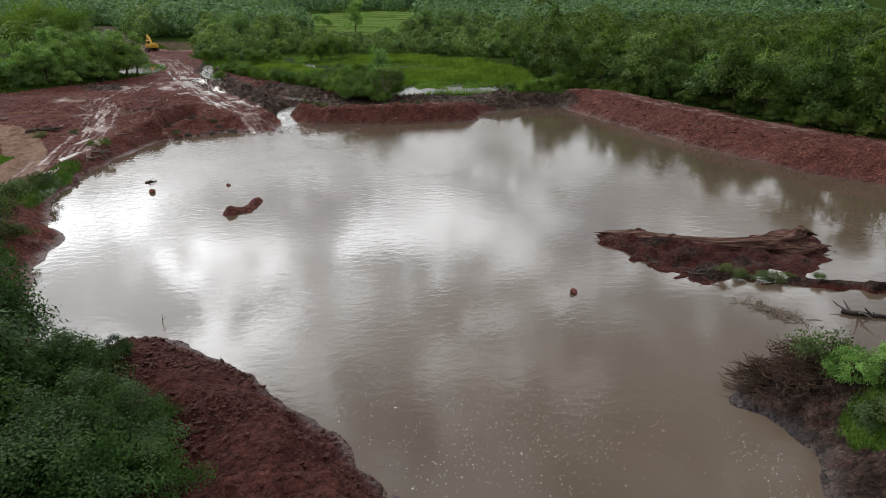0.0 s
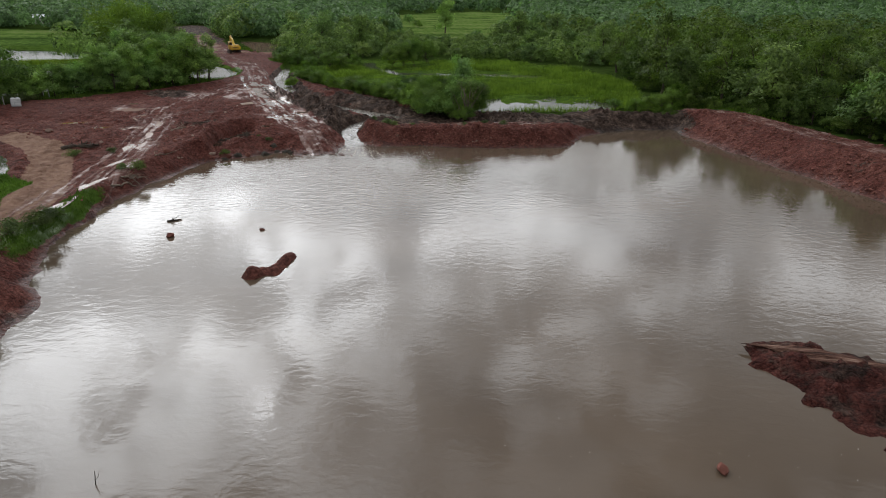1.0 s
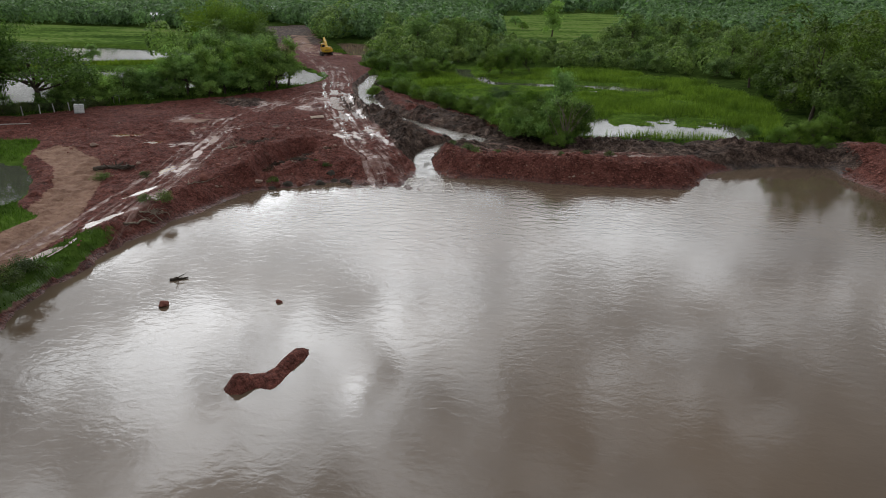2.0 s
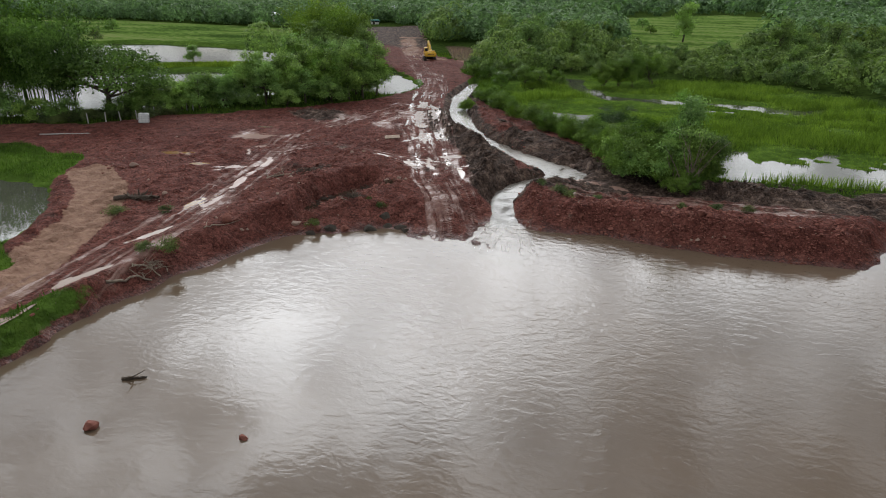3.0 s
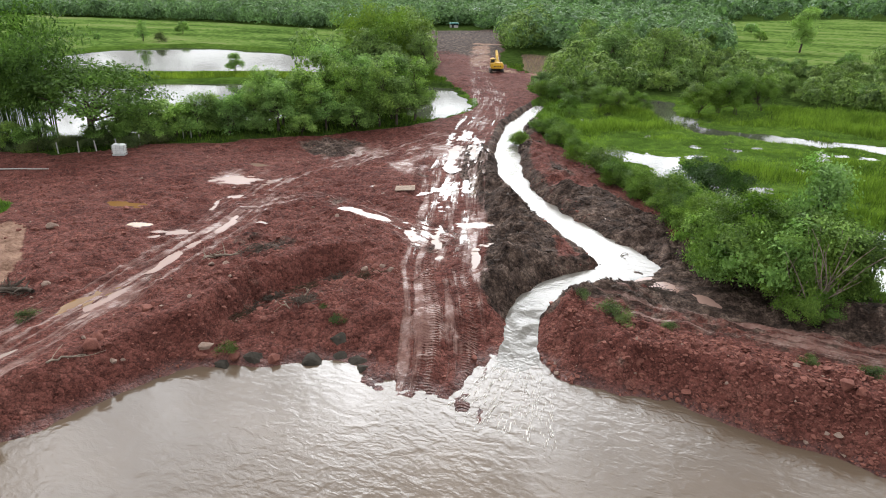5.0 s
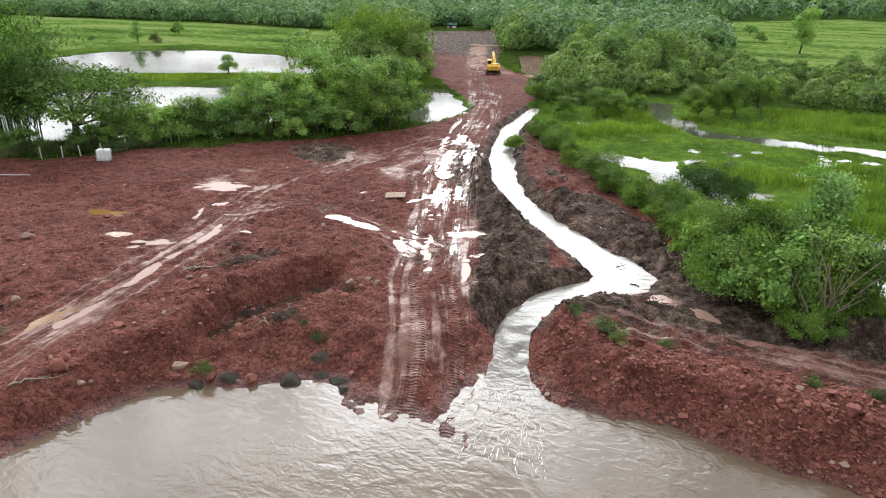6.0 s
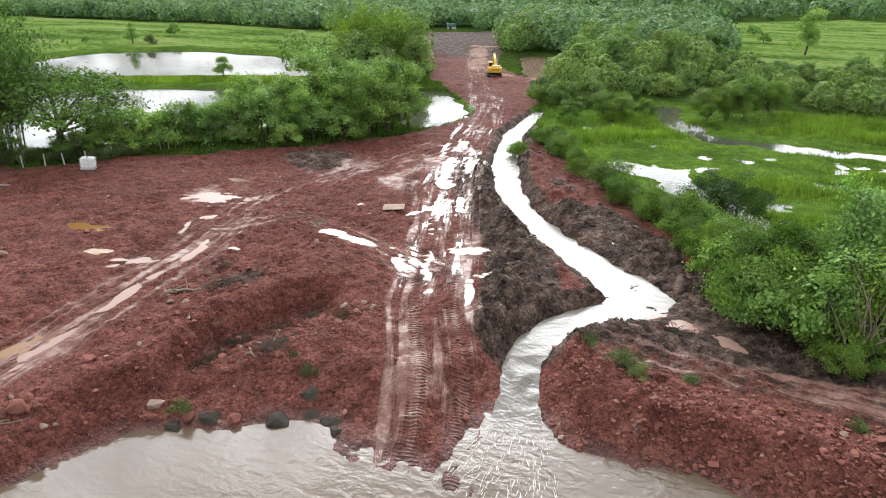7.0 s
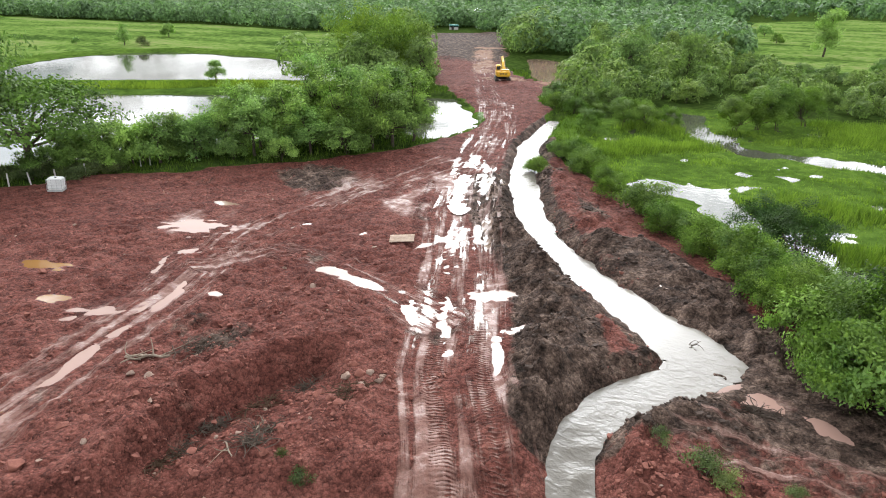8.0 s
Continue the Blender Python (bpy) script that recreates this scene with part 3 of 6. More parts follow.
# x, y, half length, half width, turn in degrees, water: 0 clear, 1 rusty, 2 slurry
PUDDLES = [(-26.9, 128.8, 5.4, 1.0, 112, 0), (-25.2, 129.8, 4.6, 0.5, 112, 0), (-21.9, 116.4, 4.2, 0.95, 112, 0), (-20.6, 117.6, 3.0, 0.5, 112, 0), (-16.4, 103.3, 3.0, 0.42, 117, 0), (-15.8, 108.6, 1.7, 0.9, 40, 0),
           (-13.3, 105.0, 1.1, 0.6, 60, 0), (-13.0, 102.2, 1.9, 0.5, 108, 0), (-19.0, 104.5, 2.0, 0.65, 132, 0), (-23.8, 106.8, 2.4, 0.85, 172, 0), (-26.6, 107.4, 1.3, 0.35, 170, 0), (-30.0, 139.0, 3.0, 0.8, 110, 0), (-23.3, 114.2, 1.0, 0.6, 80, 0)]
PUDDLES += [(-40.4, 109.2, 2.4, 1.6, 20, 2), (-37.1, 105.6, 1.0, 0.55, 60, 2), (-42.3, 114.5, 1.2, 0.5, 0, 0), (-34.8, 96.6, 1.7, 0.9, 38, 2), (-36.8, 102.8, 1.7, 0.3, 118, 2), (-43.5, 99.3, 2.1, 0.75, 15, 1), (-38.3, 96.4, 1.1, 0.6, 20, 1),
            (-30.5, 101.2, 0.55, 0.35, 10, 0), (-28.2, 113.8, 0.55, 0.4, 20, 0), (-33.4, 113.6, 0.7, 0.25, 60, 0), (-30.6, 86.0, 2.4, 0.45, 92, 1)]
PUDDLES += [(-29.7, 87.4, 2.8, 0.5, 100, 2), (-31.0, 92.6, 2.4, 0.4, 102, 2), (-32.6, 99.4, 2.6, 0.4, 106, 2), (-28.9, 79.5, 2.2, 0.5, 84, 0), (-27.9, 71.0, 3.0, 0.5, 86, 0), (-27.6, 64.0, 2.6, 0.5, 88, 0),
            (-6.2, 114.6, 0.6, 0.3, 20, 0), (-0.6, 105.0, 1.5, 0.9, 20, 2), (1.6, 103.8, 1.3, 0.6, 150, 2), (16.5, 102.2, 0.9, 0.5, 10, 0), (-41.2, 206.0, 3.0, 1.2, 60, 0)]


PUDDLE_LEVEL = {}


def in_puddle(x, y, p):
    c, s = math.cos(radians(p[4])), math.sin(radians(p[4]))
    u, v = (x - p[0]) * c + (y - p[1]) * s, -(x - p[0]) * s + (y - p[1]) * c
    return np.sqrt((u / p[2]) ** 2 + (v / p[3]) ** 2) * np.clip(1 + 0.75 * fbm(u / 1.3 + p[0], v / 0.3, 82, 4, 0.6), 0.4, 2.5)


def bump_at(x, y, cx, cy, r):
    return np.exp(-((x - cx) ** 2 + (y - cy) ** 2) / r ** 2)


def channel_level(run):
    return np.interp(run, [0, 3.2, 6.2, 9.0, 14, 40, 95], [-0.12, 0.03, 0.42, 0.75, 0.9, 1.0, 1.15])


def terrain(x, y):
    """Height of the ground and the masks of what covers it."""
    x, y = np.asarray(x, dtype=float), np.asarray(y, dtype=float)
    d = outside(x, y, POND_EDGE) + 0.45 * fbm(x / 2.6, y / 2.6, 3, 4, 0.6) + 0.12 * fbm(x / 0.6, y / 0.6, 4, 3)
    works = outside(x, y, EARTHWORK) + 1.2 * fbm(x / 5, y / 5, 5, 3)
    ramp = bump_at(x, y, -9.2, 90.0, 5.0)
    base = 1.6 + 0.004 * np.clip(y - 120, 0, 150) + 0.18 * fbm(x / 11, y / 11, 1, 3)
    wide = 2.3 + 7.5 * ramp + 2.8 * smooth(x, 34, 40) + 1.4 * smooth(60 - y, 0, 20) + 1.6 * bump_at(x, y, -19, 88, 4)
    rise = np.clip(d / wide, 0, 1)
    h = np.where(d > 0, base * (0.35 * rise + 0.65 * smooth(rise, 0, 1)), np.maximum(d * 0.3, -1.6))
    crest = smooth(x, 35.5, 38.5) * smooth(110.5 - y, 0, 3)
    bank_h = np.where(d > 0, 2.45 * np.clip(d / 4.3, 0, 1) ** 0.9 - 0.8 * smooth(d, 10.0, 13.0), h)
    h = h * (1 - crest) + bank_h * crest
    land = smooth(d, 0.0, 2.5)
    lumps = 0.75 + 0.45 * fbm(x / 1.3, y / 1.3, 8, 3)
    m_dark, m_track, m_tan = np.zeros(x.shape), np.zeros(x.shape), np.zeros(x.shape)
    run_of, off_of, cleats = np.zeros(x.shape), np.zeros(x.shape), np.zeros(x.shape)
    # banks and spoil heaps
    for line, half, tall, dark in ((DARK_SPOIL, 1.9, 1.25, 1.1), (RIGHT_SPOIL, 1.7, 0.7, 0.75), (BERM_CREST, 1.7, 0.55, 0.0), (BERM_HEAD, 1.3, 0.6, 1.0), (BACK_SPOIL, 2.0, 0.7, 1.2)):
        r, _, _ = along(x, y, line)
        g = np.exp(-(r / half) ** 2)
        h = h + tall * g * lumps * smooth(d, 0.2, 2.2)
        m_dark = np.maximum(m_dark, (dark if dark != 0.75 else np.where(y < 120, 1.0, 0.35 + 0.6 * fbm(x / 4.5, y / 4.5, 27, 2))) * np.exp(-(r / (half * 1.35)) ** 4))
    behind = np.maximum(smooth(y, 100.2, 102.2) * smooth(x, -3.5, 0) * smooth(40 - x, 0, 3) * smooth(110.5 - y, 0, 2), smooth(3.2 - along(x, y, [(-6.5, 113.0), (-3.0, 110.5), (0.0, 107.5), (2.0, 104.0)])[0], 0, 1))
    m_dark = np.maximum(m_dark, behind)
    h = h - 0.35 * behind
    r, _, _ = along(x, y, [(-10.8, 29.2), (-7.0, 25.5), (-3.0, 20.5), (0.5, 14), (2, 6)])
    h = h + 0.7 * np.exp(-(r / 2.6) ** 2) * land
    # the dug bench below the scarp, with its raised edge
    r, run, off = along(x, y, SCARP)
    face = np.clip(1 - r / 6.0, 0, 1) * smooth(run, 0.2, 3) * smooth(16.5 - run, 0, 3)
    h = h + face * np.where(off > 0, -1.3, 0.65) * smooth(np.abs(off + 0.2 * fbm(x / 0.9, y / 0.9, 6, 2)), 0.0, 0.55) * land
    h = h + 0.5 * bump_at(x, y, -23.5, 102.0, 4.0) * land + 0.3 * bump_at(x, y, -18.2, 95.0, 2.2)
    # islands and spits in the pond
    isl = np.maximum(1.0 - along(x, y, [(-9.3, 54.2), (-8.1, 55.0), (-7.5, 57.6)])[0] / 0.62, -2) * 0.5
    spit = np.maximum(1.0 - outside(x, y, [(19.6, 44.2), (21.5, 44.3), (25.5, 41.6), (29.5, 41.2), (33.4, 41.2), (34.4, 39.6), (32.6, 38.0), (30.4, 36.4), (29.0, 37.0), (25.6, 35.6), (23.2, 36.2), (21.0, 39.8)]) / 1.2, -2) * 0.26
    tail = np.maximum(1.0 - along(x, y, [(24, 36.0), (27.4, 34.9), (30.5, 34.0), (34.2, 32.2), (42, 28)])[0] / 0.8, -2) * 0.35
    rough_isle = 0.3 * fbm(x / 1.1, y / 1.1, 21, 4, 0.6) + 0.14 * fbm(x / 0.55, y / 0.55, 22, 2)
    tree_trunk_line = along(x, y, [(19.6, 45.1), (25, 42.8), (31, 41.2), (35, 41.2)])[0]
    isle = np.maximum(np.maximum(isl, np.minimum(spit, 0.34) + 0.15 * np.exp(-(tree_trunk_line / 0.9) ** 2)), tail) + rough_isle - 0.1
    h = np.where(d < 0.5, np.maximum(h, isle), h)
    m_isle = smooth(isle, -0.1, 0.1) * (d < 0.5)
    m_dark = np.maximum(m_dark, m_isle * smooth(tail, 0.0, 0.2) * (y < 37))
    m_dark = np.maximum(m_dark, m_isle * (x > 10) * (0.45 + 0.3 * fbm(x / 1.5, y / 0.6, 23, 3)))
    m_tan_isle = m_isle * (x > 10) * smooth(isle, 0.5, 0.8) * (0.22 + 0.5 * fbm(x / 2.0, y / 0.5, 24, 3))
    pools = np.zeros(x.shape)
    for p in PUDDLES:
        pools = np.maximum(pools, np.exp(-(in_puddle(x, y, p) / 1.25) ** 4))
    # tracks: worn flat, rutted, pale and wet
    film = np.zeros(x.shape)
    for lane, (line, half, deep, pale, cl) in enumerate(((MAIN_ROAD, 3.0, 0.10, 1.05, 1.0), (SIDE_TRACK, 2.5, 0.10, 1.05, 0.2), (CROSS_TRACK, 1.5, 0.08, 1.0, 0.3), (BERM_TRACK, 1.7, 0.14, 1.15, 0.2), (BANK_ROAD, 2.5, 0.04, 1.1, 0.0))):
        r, run, off = along(x, y, line)
        off = off + 0.3 * fbm(run / 16, off * 0, 31, 2)
        on = smooth(half + 0.8 - r, 0, 1.4)
        rut = np.sin(off * 2 * np.pi / 0.86 + 0.7) * 0.6 + np.sin(off * 2 * np.pi / 0.57 + run * 0.04) * 0.4
        wet_run = {0: np.interp(run, [12, 22, 60, 85], [0, 0.8, 0.9, 0]), 1: np.interp(run, [2, 8, 50, 70], [0.42, 0.36, 0.36, 0.15]), 2: 0.42}.get(lane, 0.0)
        sheen = on * wet_run * (0.39 + 0.50 * fbm(run / 8.0, off / 0.6, 38, 3) + 0.25 * fbm(x / 3.5, y / 3.5, 36, 2))
        film = np.maximum(film, sheen)
        h = h + on * (rut * deep * 0.8 * (1 - 0.8 * smooth(sheen, 0.2, 0.5)) * (1 - 0.85 * pools) - 0.14)
        streak = fbm(run / 9.0, off / 0.5, 37, 3)
        pale = pale * np.interp(run, [30, 70], [1.0, 0.75])
        m_track = np.maximum(m_track, pale * on * (0.44 + 0.16 * rut + 0.30 * streak + 0.16 * fbm(x / 3, y / 3, 33, 3)))
        run_of, off_of = np.where(on > 0.02, run + 40 * lane, run_of), np.where(on > 0.02, off, off_of)
        cleats = np.maximum(cleats, cl * on * smooth(0.52 - np.abs(np.abs(off - 0.1) - 1.1), 0, 0.15) * smooth(26 - run, 0, 8))
    r, _, _ = along(x, y, BERM_TRACK)
    m_dark = np.maximum(m_dark, 0.5 * smooth(2.3 - r, 0, 1.0))
    r, _, _ = along(x, y, TAN_ROAD)
    m_tan = smooth(2.6 - r, 0, 1.2)
    h = h - 0.1 * m_tan
    sand = np.minimum(along(x, y, [(-52, 200), (-38, 199)])[0], along(x, y, [(-56, 206), (-66, 226), (-78, 256), (-74, 262)])[0])
    m_tan = np.maximum(m_tan, 0.8 * smooth(4.6 - sand, 0, 3) * (0.75 + 0.4 * fbm(x / 4, y / 4, 34, 3)))
    m_tan = np.maximum(m_tan, m_tan_isle)
    smear = bump_at(x, y, -33, 122, 9) + bump_at(x, y, -29, 128, 7) + bump_at(x, y, -40, 110, 5)
    m_track = np.maximum(m_track, smear * (0.42 + 0.4 * fbm(x / 2.2 + y / 9, y / 5, 35, 3)))
    m_dark = np.maximum(m_dark, 0.04 + 0.5 * fbm(x / 3.2, y / 3.2, 39, 4))
    m_dark = np.maximum(m_dark, 0.85 * np.clip(bump_at(x, y, -41.5, 125.5, 4.0) + bump_at(x, y, -38.2, 123.0, 3.0) + 0.8 * bump_at(x, y, -25.5, 96.5, 2.4), 0, 1) + 0.25 * fbm(x / 1.6, y / 1.6, 40, 3) * bump_at(x, y, -40, 124, 6))
    # darker earth below about y = 40, and below y = 50 on the east side
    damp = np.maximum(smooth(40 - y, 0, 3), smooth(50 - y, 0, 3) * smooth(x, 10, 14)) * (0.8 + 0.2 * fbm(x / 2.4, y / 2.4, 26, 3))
    far_bare = smooth(y, 205, 240) * (works < 0)
    m_dark = np.maximum(m_dark, 0.75 * far_bare)
    # clods
    worked = smooth(-works, -0.5, 0.8) * smooth(d, 0.0, 0.9)
    worked = np.maximum(worked, m_isle)
    calm = (1 - 0.75 * np.clip(m_track, 0, 1)) * (1 - 0.8 * smooth(film, 0.2, 0.5)) * (1 - 0.93 * pools)
    knobbly = worked * calm * (0.55 + 0.55 * smooth(fbm(x / 7, y / 7, 45, 2), -0.5, 0.5)) * (1.1 + 0.8 * np.clip(m_dark, 0, 1))
    # marsh and ponds
    s = outside(x, y, MARSH)
    swamp = smooth(-s, -1.5, 2.0)
    wet_lines = 1.3 * np.exp(-(along(x, y, CREEK)[0] / 2.0) ** 2) + np.exp(-(along(x, y, BACK_WATER)[0] / 2.6) ** 2) + 2.2 * np.exp(-(along(x, y, OPEN_WATER)[0] / 3.3) ** 2)
    tuft = 0.20 * fbm(x / 3.2, y / 3.2, 51, 4, 0.6) + 0.14
    h = h * (1 - swamp) + swamp * (MARSH_LEVEL + tuft - 0.34 * wet_lines)
    for pts, level in PONDS:
        s = outside(x, y, pts) + (1.6 if pts is ROAD_POND else 0.7) * fbm(x / 4, y / 4, 53, 4, 0.6)
        h = np.where(s < 1.5, np.minimum(h, level + np.where(s > 0, 0.3 * s, np.maximum(0.35 * s, -0.8)) + 0.06), h)
    dyke = np.exp(-(along(x, y, [(-128, 139), (-112, 151), (-92, 165.5), (-74, 174)])[0] / 3.2) ** 2)
    h = np.where(dyke > 0.05, np.maximum(h, dyke * 1.75), h)
    # the stream's bed
    r, run, _ = along(x, y, CHANNEL_LINE)
    half = np.interp(run, np.cumsum([0] + [math.hypot(b[0] - a[0], b[1] - a[1]) for a, b in zip(CHANNEL, CHANNEL[1:])]), [p[2] for p in CHANNEL])
    knobbly = knobbly * (1 - swamp) * smooth(r, half + 0.1, half + 0.9)
    bed = channel_level(run) - 0.3 + np.maximum(r - half * (0.9 + 0.32 * fbm(x / 1.2, y / 1.2, 61, 3)), 0) * 0.95
    h = np.where(r < half + 1.6, np.minimum(h, bed), h)
    m_dark = np.maximum(m_dark, np.where((r < half + 1.3) & (run > 7), 0.62, 0))
    for k, p in enumerate(PUDDLES):
        r = in_puddle(x, y, p)
        inside = r < 1.1
        if inside.any():
            bed = float(np.median(h[inside]))
            PUDDLE_LEVEL[k] = bed - 0.108
            flat_ = np.exp(-(r / 1.9) ** 6)
            h = h * (1 - flat_) + bed * flat_ - 0.17 * np.exp(-r ** 2 * 0.8)
            knobbly = knobbly * (1 - 0.97 * flat_)
        m_track = np.maximum(m_track, 0.55 * np.exp(-(r / 1.4) ** 2))
    # fields, woods and turf round the works
    field = np.maximum(smooth(-outside(x, y, RIGHT_FIELD), -3, 6), smooth(-outside(x, y, LEFT_FIELD), -3, 6))
    out = smooth(works, -0.3, 0.6)
    dense = np.maximum(out * (1 - field) * (1 - swamp) * smooth(np.minimum(outside(x, y, LEFT_POND), outside(x, y, SMALL_POND)), 1, 4), 0)
    wood = dense * smooth(fbm(x / 18, y / 18, 71, 3) + 0.4 + 0.6 * smooth(x, 40, 60) + smooth(y, 200, 260), 0.1, 0.5)
    wood = wood * smooth(outside(x, y, OPEN_LAND), -6, 2)
    m_dark = np.maximum(m_dark, smooth(0.9 - np.hypot((x - 20.5) / 8.0, (y - 19.5) / 8.5), 0, 0.3) * (0.72 + 0.3 * fbm(x / 1.2, y / 1.2, 25, 3)))
    h = h + out * 0.12 * fbm(x / 2.5, y / 2.5, 73, 3)
    bunds = smooth(np.abs(((x * 0.3 + y) / 14.0 + 0.3 * fbm(x / 40, y / 40, 75, 2)) % 1.0 - 0.5), 0.44, 0.5)
    h = h + field * 0.35 * bunds
    field = field * (1 - 0.75 * bunds)
    wetness = smooth(0.28 - h, 0, 0.22) * smooth(d, -2.5, -0.2) * smooth(4 - d, 0, 2)
    turf = np.maximum(out, swamp)
    head_turf = smooth(1.0 - np.hypot((x - 23.0) / 4.2, (y - 18.8) / 2.6), 0, 0.4)
    turf = np.maximum(turf, head_turf)
    left_edge = bump_at(x, y, -26.6, 60, 5) + bump_at(x, y, -26.6, 66, 4.5)
    left_edge = left_edge * smooth(d, 0.3, 1.2) * smooth(2.8 - d, 0, 1)
    turf = np.maximum(turf, np.clip(left_edge * 1.3, 0, 1))
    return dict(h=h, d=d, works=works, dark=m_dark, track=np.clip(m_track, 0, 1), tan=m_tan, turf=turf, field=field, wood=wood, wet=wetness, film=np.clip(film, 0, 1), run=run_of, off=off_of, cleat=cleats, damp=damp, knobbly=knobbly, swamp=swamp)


def axis(stops):
    """Grid lines with a given spacing in each stretch."""
    out = [stops[0][0]]
    for (a, s0), (b, s1) in zip(stops, stops[1:]):
        n = max(1, round((b - a) / ((s0 + s1) / 2)))
        t = np.linspace(0, 1, n + 1)[1:]
        k = s0 / ((s0 + s1) / 2)
        out += list(a + (b - a) * (t * k + t * t * (1 - k)))
    return np.array(out)


kx = axis([(-2500, 160), (-330, 9), (-140, 3.0), (-66, 0.8), (-50, 0.34), (-32, 0.24), (14, 0.26), (26, 0.5), (66, 1.0), (140, 4.0), (400, 20), (2500, 200)])
ky = axis([(-1500, 160), (-60, 12), (8, 1.0), (16, 0.45), (60, 0.5), (78, 0.30), (112, 0.28), (140, 0.5), (200, 1.2), (330, 4), (700, 14), (3000, 200)])
KX, KY = np.meshgrid(kx, ky, indexing="xy")
PLAN = {key: value.reshape(KX.shape) for key, value in terrain(KX.ravel(), KY.ravel()).items()}


def cells(x, y, ax, ay):
    i, j = np.clip(np.searchsorted(ax, x) - 1, 0, len(ax) - 2), np.clip(np.searchsorted(ay, y) - 1, 0, len(ay) - 2)
    return i, j, (x - ax[i]) / (ax[i + 1] - ax[i]), (y - ay[j]) / (ay[j + 1] - ay[j])


def between(grid, place):
    i, j, u, v = place
    return (grid[j, i] * (1 - u) + grid[j, i + 1] * u) * (1 - v) + (grid[j + 1, i] * (1 - u) + grid[j + 1, i + 1] * u) * v


def covers(x, y):
    """Height and masks at any places, read from the plan's grid, with the clods of the dug earth added."""
    place = cells(x, y, kx, ky)
    t = {key: between(value, place) for key, value in PLAN.items()}
    clod = 0.24 * np.abs(fbm(x / 1.5, y / 1.5, 41, 4, 0.62)) + 0.15 * fbm(x / 0.55, y / 0.55, 43, 3, 0.6) + 0.16 * fbm(x / 4.0, y / 4.0, 44, 2)
    t["h"] = t["h"] + clod * t["knobbly"]
    return t


gx = axis([(-2500, 160), (-330, 9), (-140, 3.0), (-66, 0.7), (-50, 0.26), (-34, 0.17), (12, 0.18), (26, 0.45), (66, 1.0), (140, 4.0), (400, 20), (2500, 200)])
gy = axis([(-1500, 160), (-60, 12), (8, 1.0), (14, 0.25), (36, 0.25), (44, 0.35), (60, 0.5), (78, 0.24), (108, 0.20), (140, 0.42), (200, 1.2), (330, 4), (700, 14), (3000, 200)])
GX, GY = np.meshgrid(gx, gy, indexing="xy")
cover_of = covers(GX.ravel(), GY.ravel())
ii, jj = np.meshgrid(np.arange(len(gx) - 1), np.arange(len(gy) - 1), indexing="xy")
corner = (jj * len(gx) + ii).ravel()
ground_mesh = mesh_of("ground", np.stack([GX.ravel(), GY.ravel(), cover_of["h"]], 1), np.stack([corner, corner + 1, corner + 1 + len(gx), corner + len(gx)], 1), EARTH, True)
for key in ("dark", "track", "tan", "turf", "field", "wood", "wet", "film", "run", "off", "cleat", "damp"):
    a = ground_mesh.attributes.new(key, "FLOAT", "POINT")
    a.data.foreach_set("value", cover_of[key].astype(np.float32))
HGRID = cover_of["h"].reshape(GX.shape)


def heights(x, y):
    """Ground height by the grid of the ground sheet."""
    return between(HGRID, cells(np.asarray(x, dtype=float), np.asarray(y, dtype=float), gx, gy))


def height(x, y):
    return float(heights(x, y))


ground = thing("ground", "dug red earth, dark mud, wheel tracks and green turf", "ground", None, ground_mesh, kind="structure")


# ---- water ----
def sheet(name, pts, z, mat, label):
    bm = bmesh.new()
    bm.faces.new([bm.verts.new((px, py, z)) for px, py in pts])
    bmesh.ops.recalc_face_normals(bm, faces=bm.faces[:])
    if bm.faces[:][0].normal.z < 0:
        bmesh.ops.reverse_faces(bm, faces=bm.faces[:])
    bmesh.ops.triangulate(bm, faces=bm.faces[:])
    me = bpy.data.meshes.new(name)
    bm.to_mesh(me)
    bm.free()
    me.materials.append(mat)
    return thing(name, label, "water", None, me, kind="structure")


sheet("pond_water", [(-32, 30), (-30, 84), (-24, 91), (-2, 97), (19, 98), (24, 107), (39, 107), (46, 88), (54, 66), (80, 48), (76, 4), (0, 0), (-20, 26)], 0.0, POND, "still brown pond water mirroring grey clouds")
sheet("marsh_water", [(p[0] * 1.0, p[1]) for p in MARSH], MARSH_LEVEL, CLEAR, "shallow marsh water between reeds and grass")
for pts, level, mat, label in ((LEFT_POND, 1.25, CLEAR, "still fish pond water behind trees"), (FAR_POND, 1.3, CLEAR, "still fish pond water beside paddy fields"), (SMALL_POND, 1.15, CLEAR, "dark green still pond water beside a track"),
                               (ROAD_POND, 1.15, CLEAR, "shallow flood water beside the dirt road"), (DIGGER_POND, 1.4, PUDDLE, "brown flood water beside trees")):
    mid_x, mid_y = sum(p[0] for p in pts) / len(pts), sum(p[1] for p in pts) / len(pts)
    sheet("pond_water", [(mid_x + (px - mid_x) * 1.06, mid_y + (py - mid_y) * 1.06) for px, py in pts], level, mat, label)


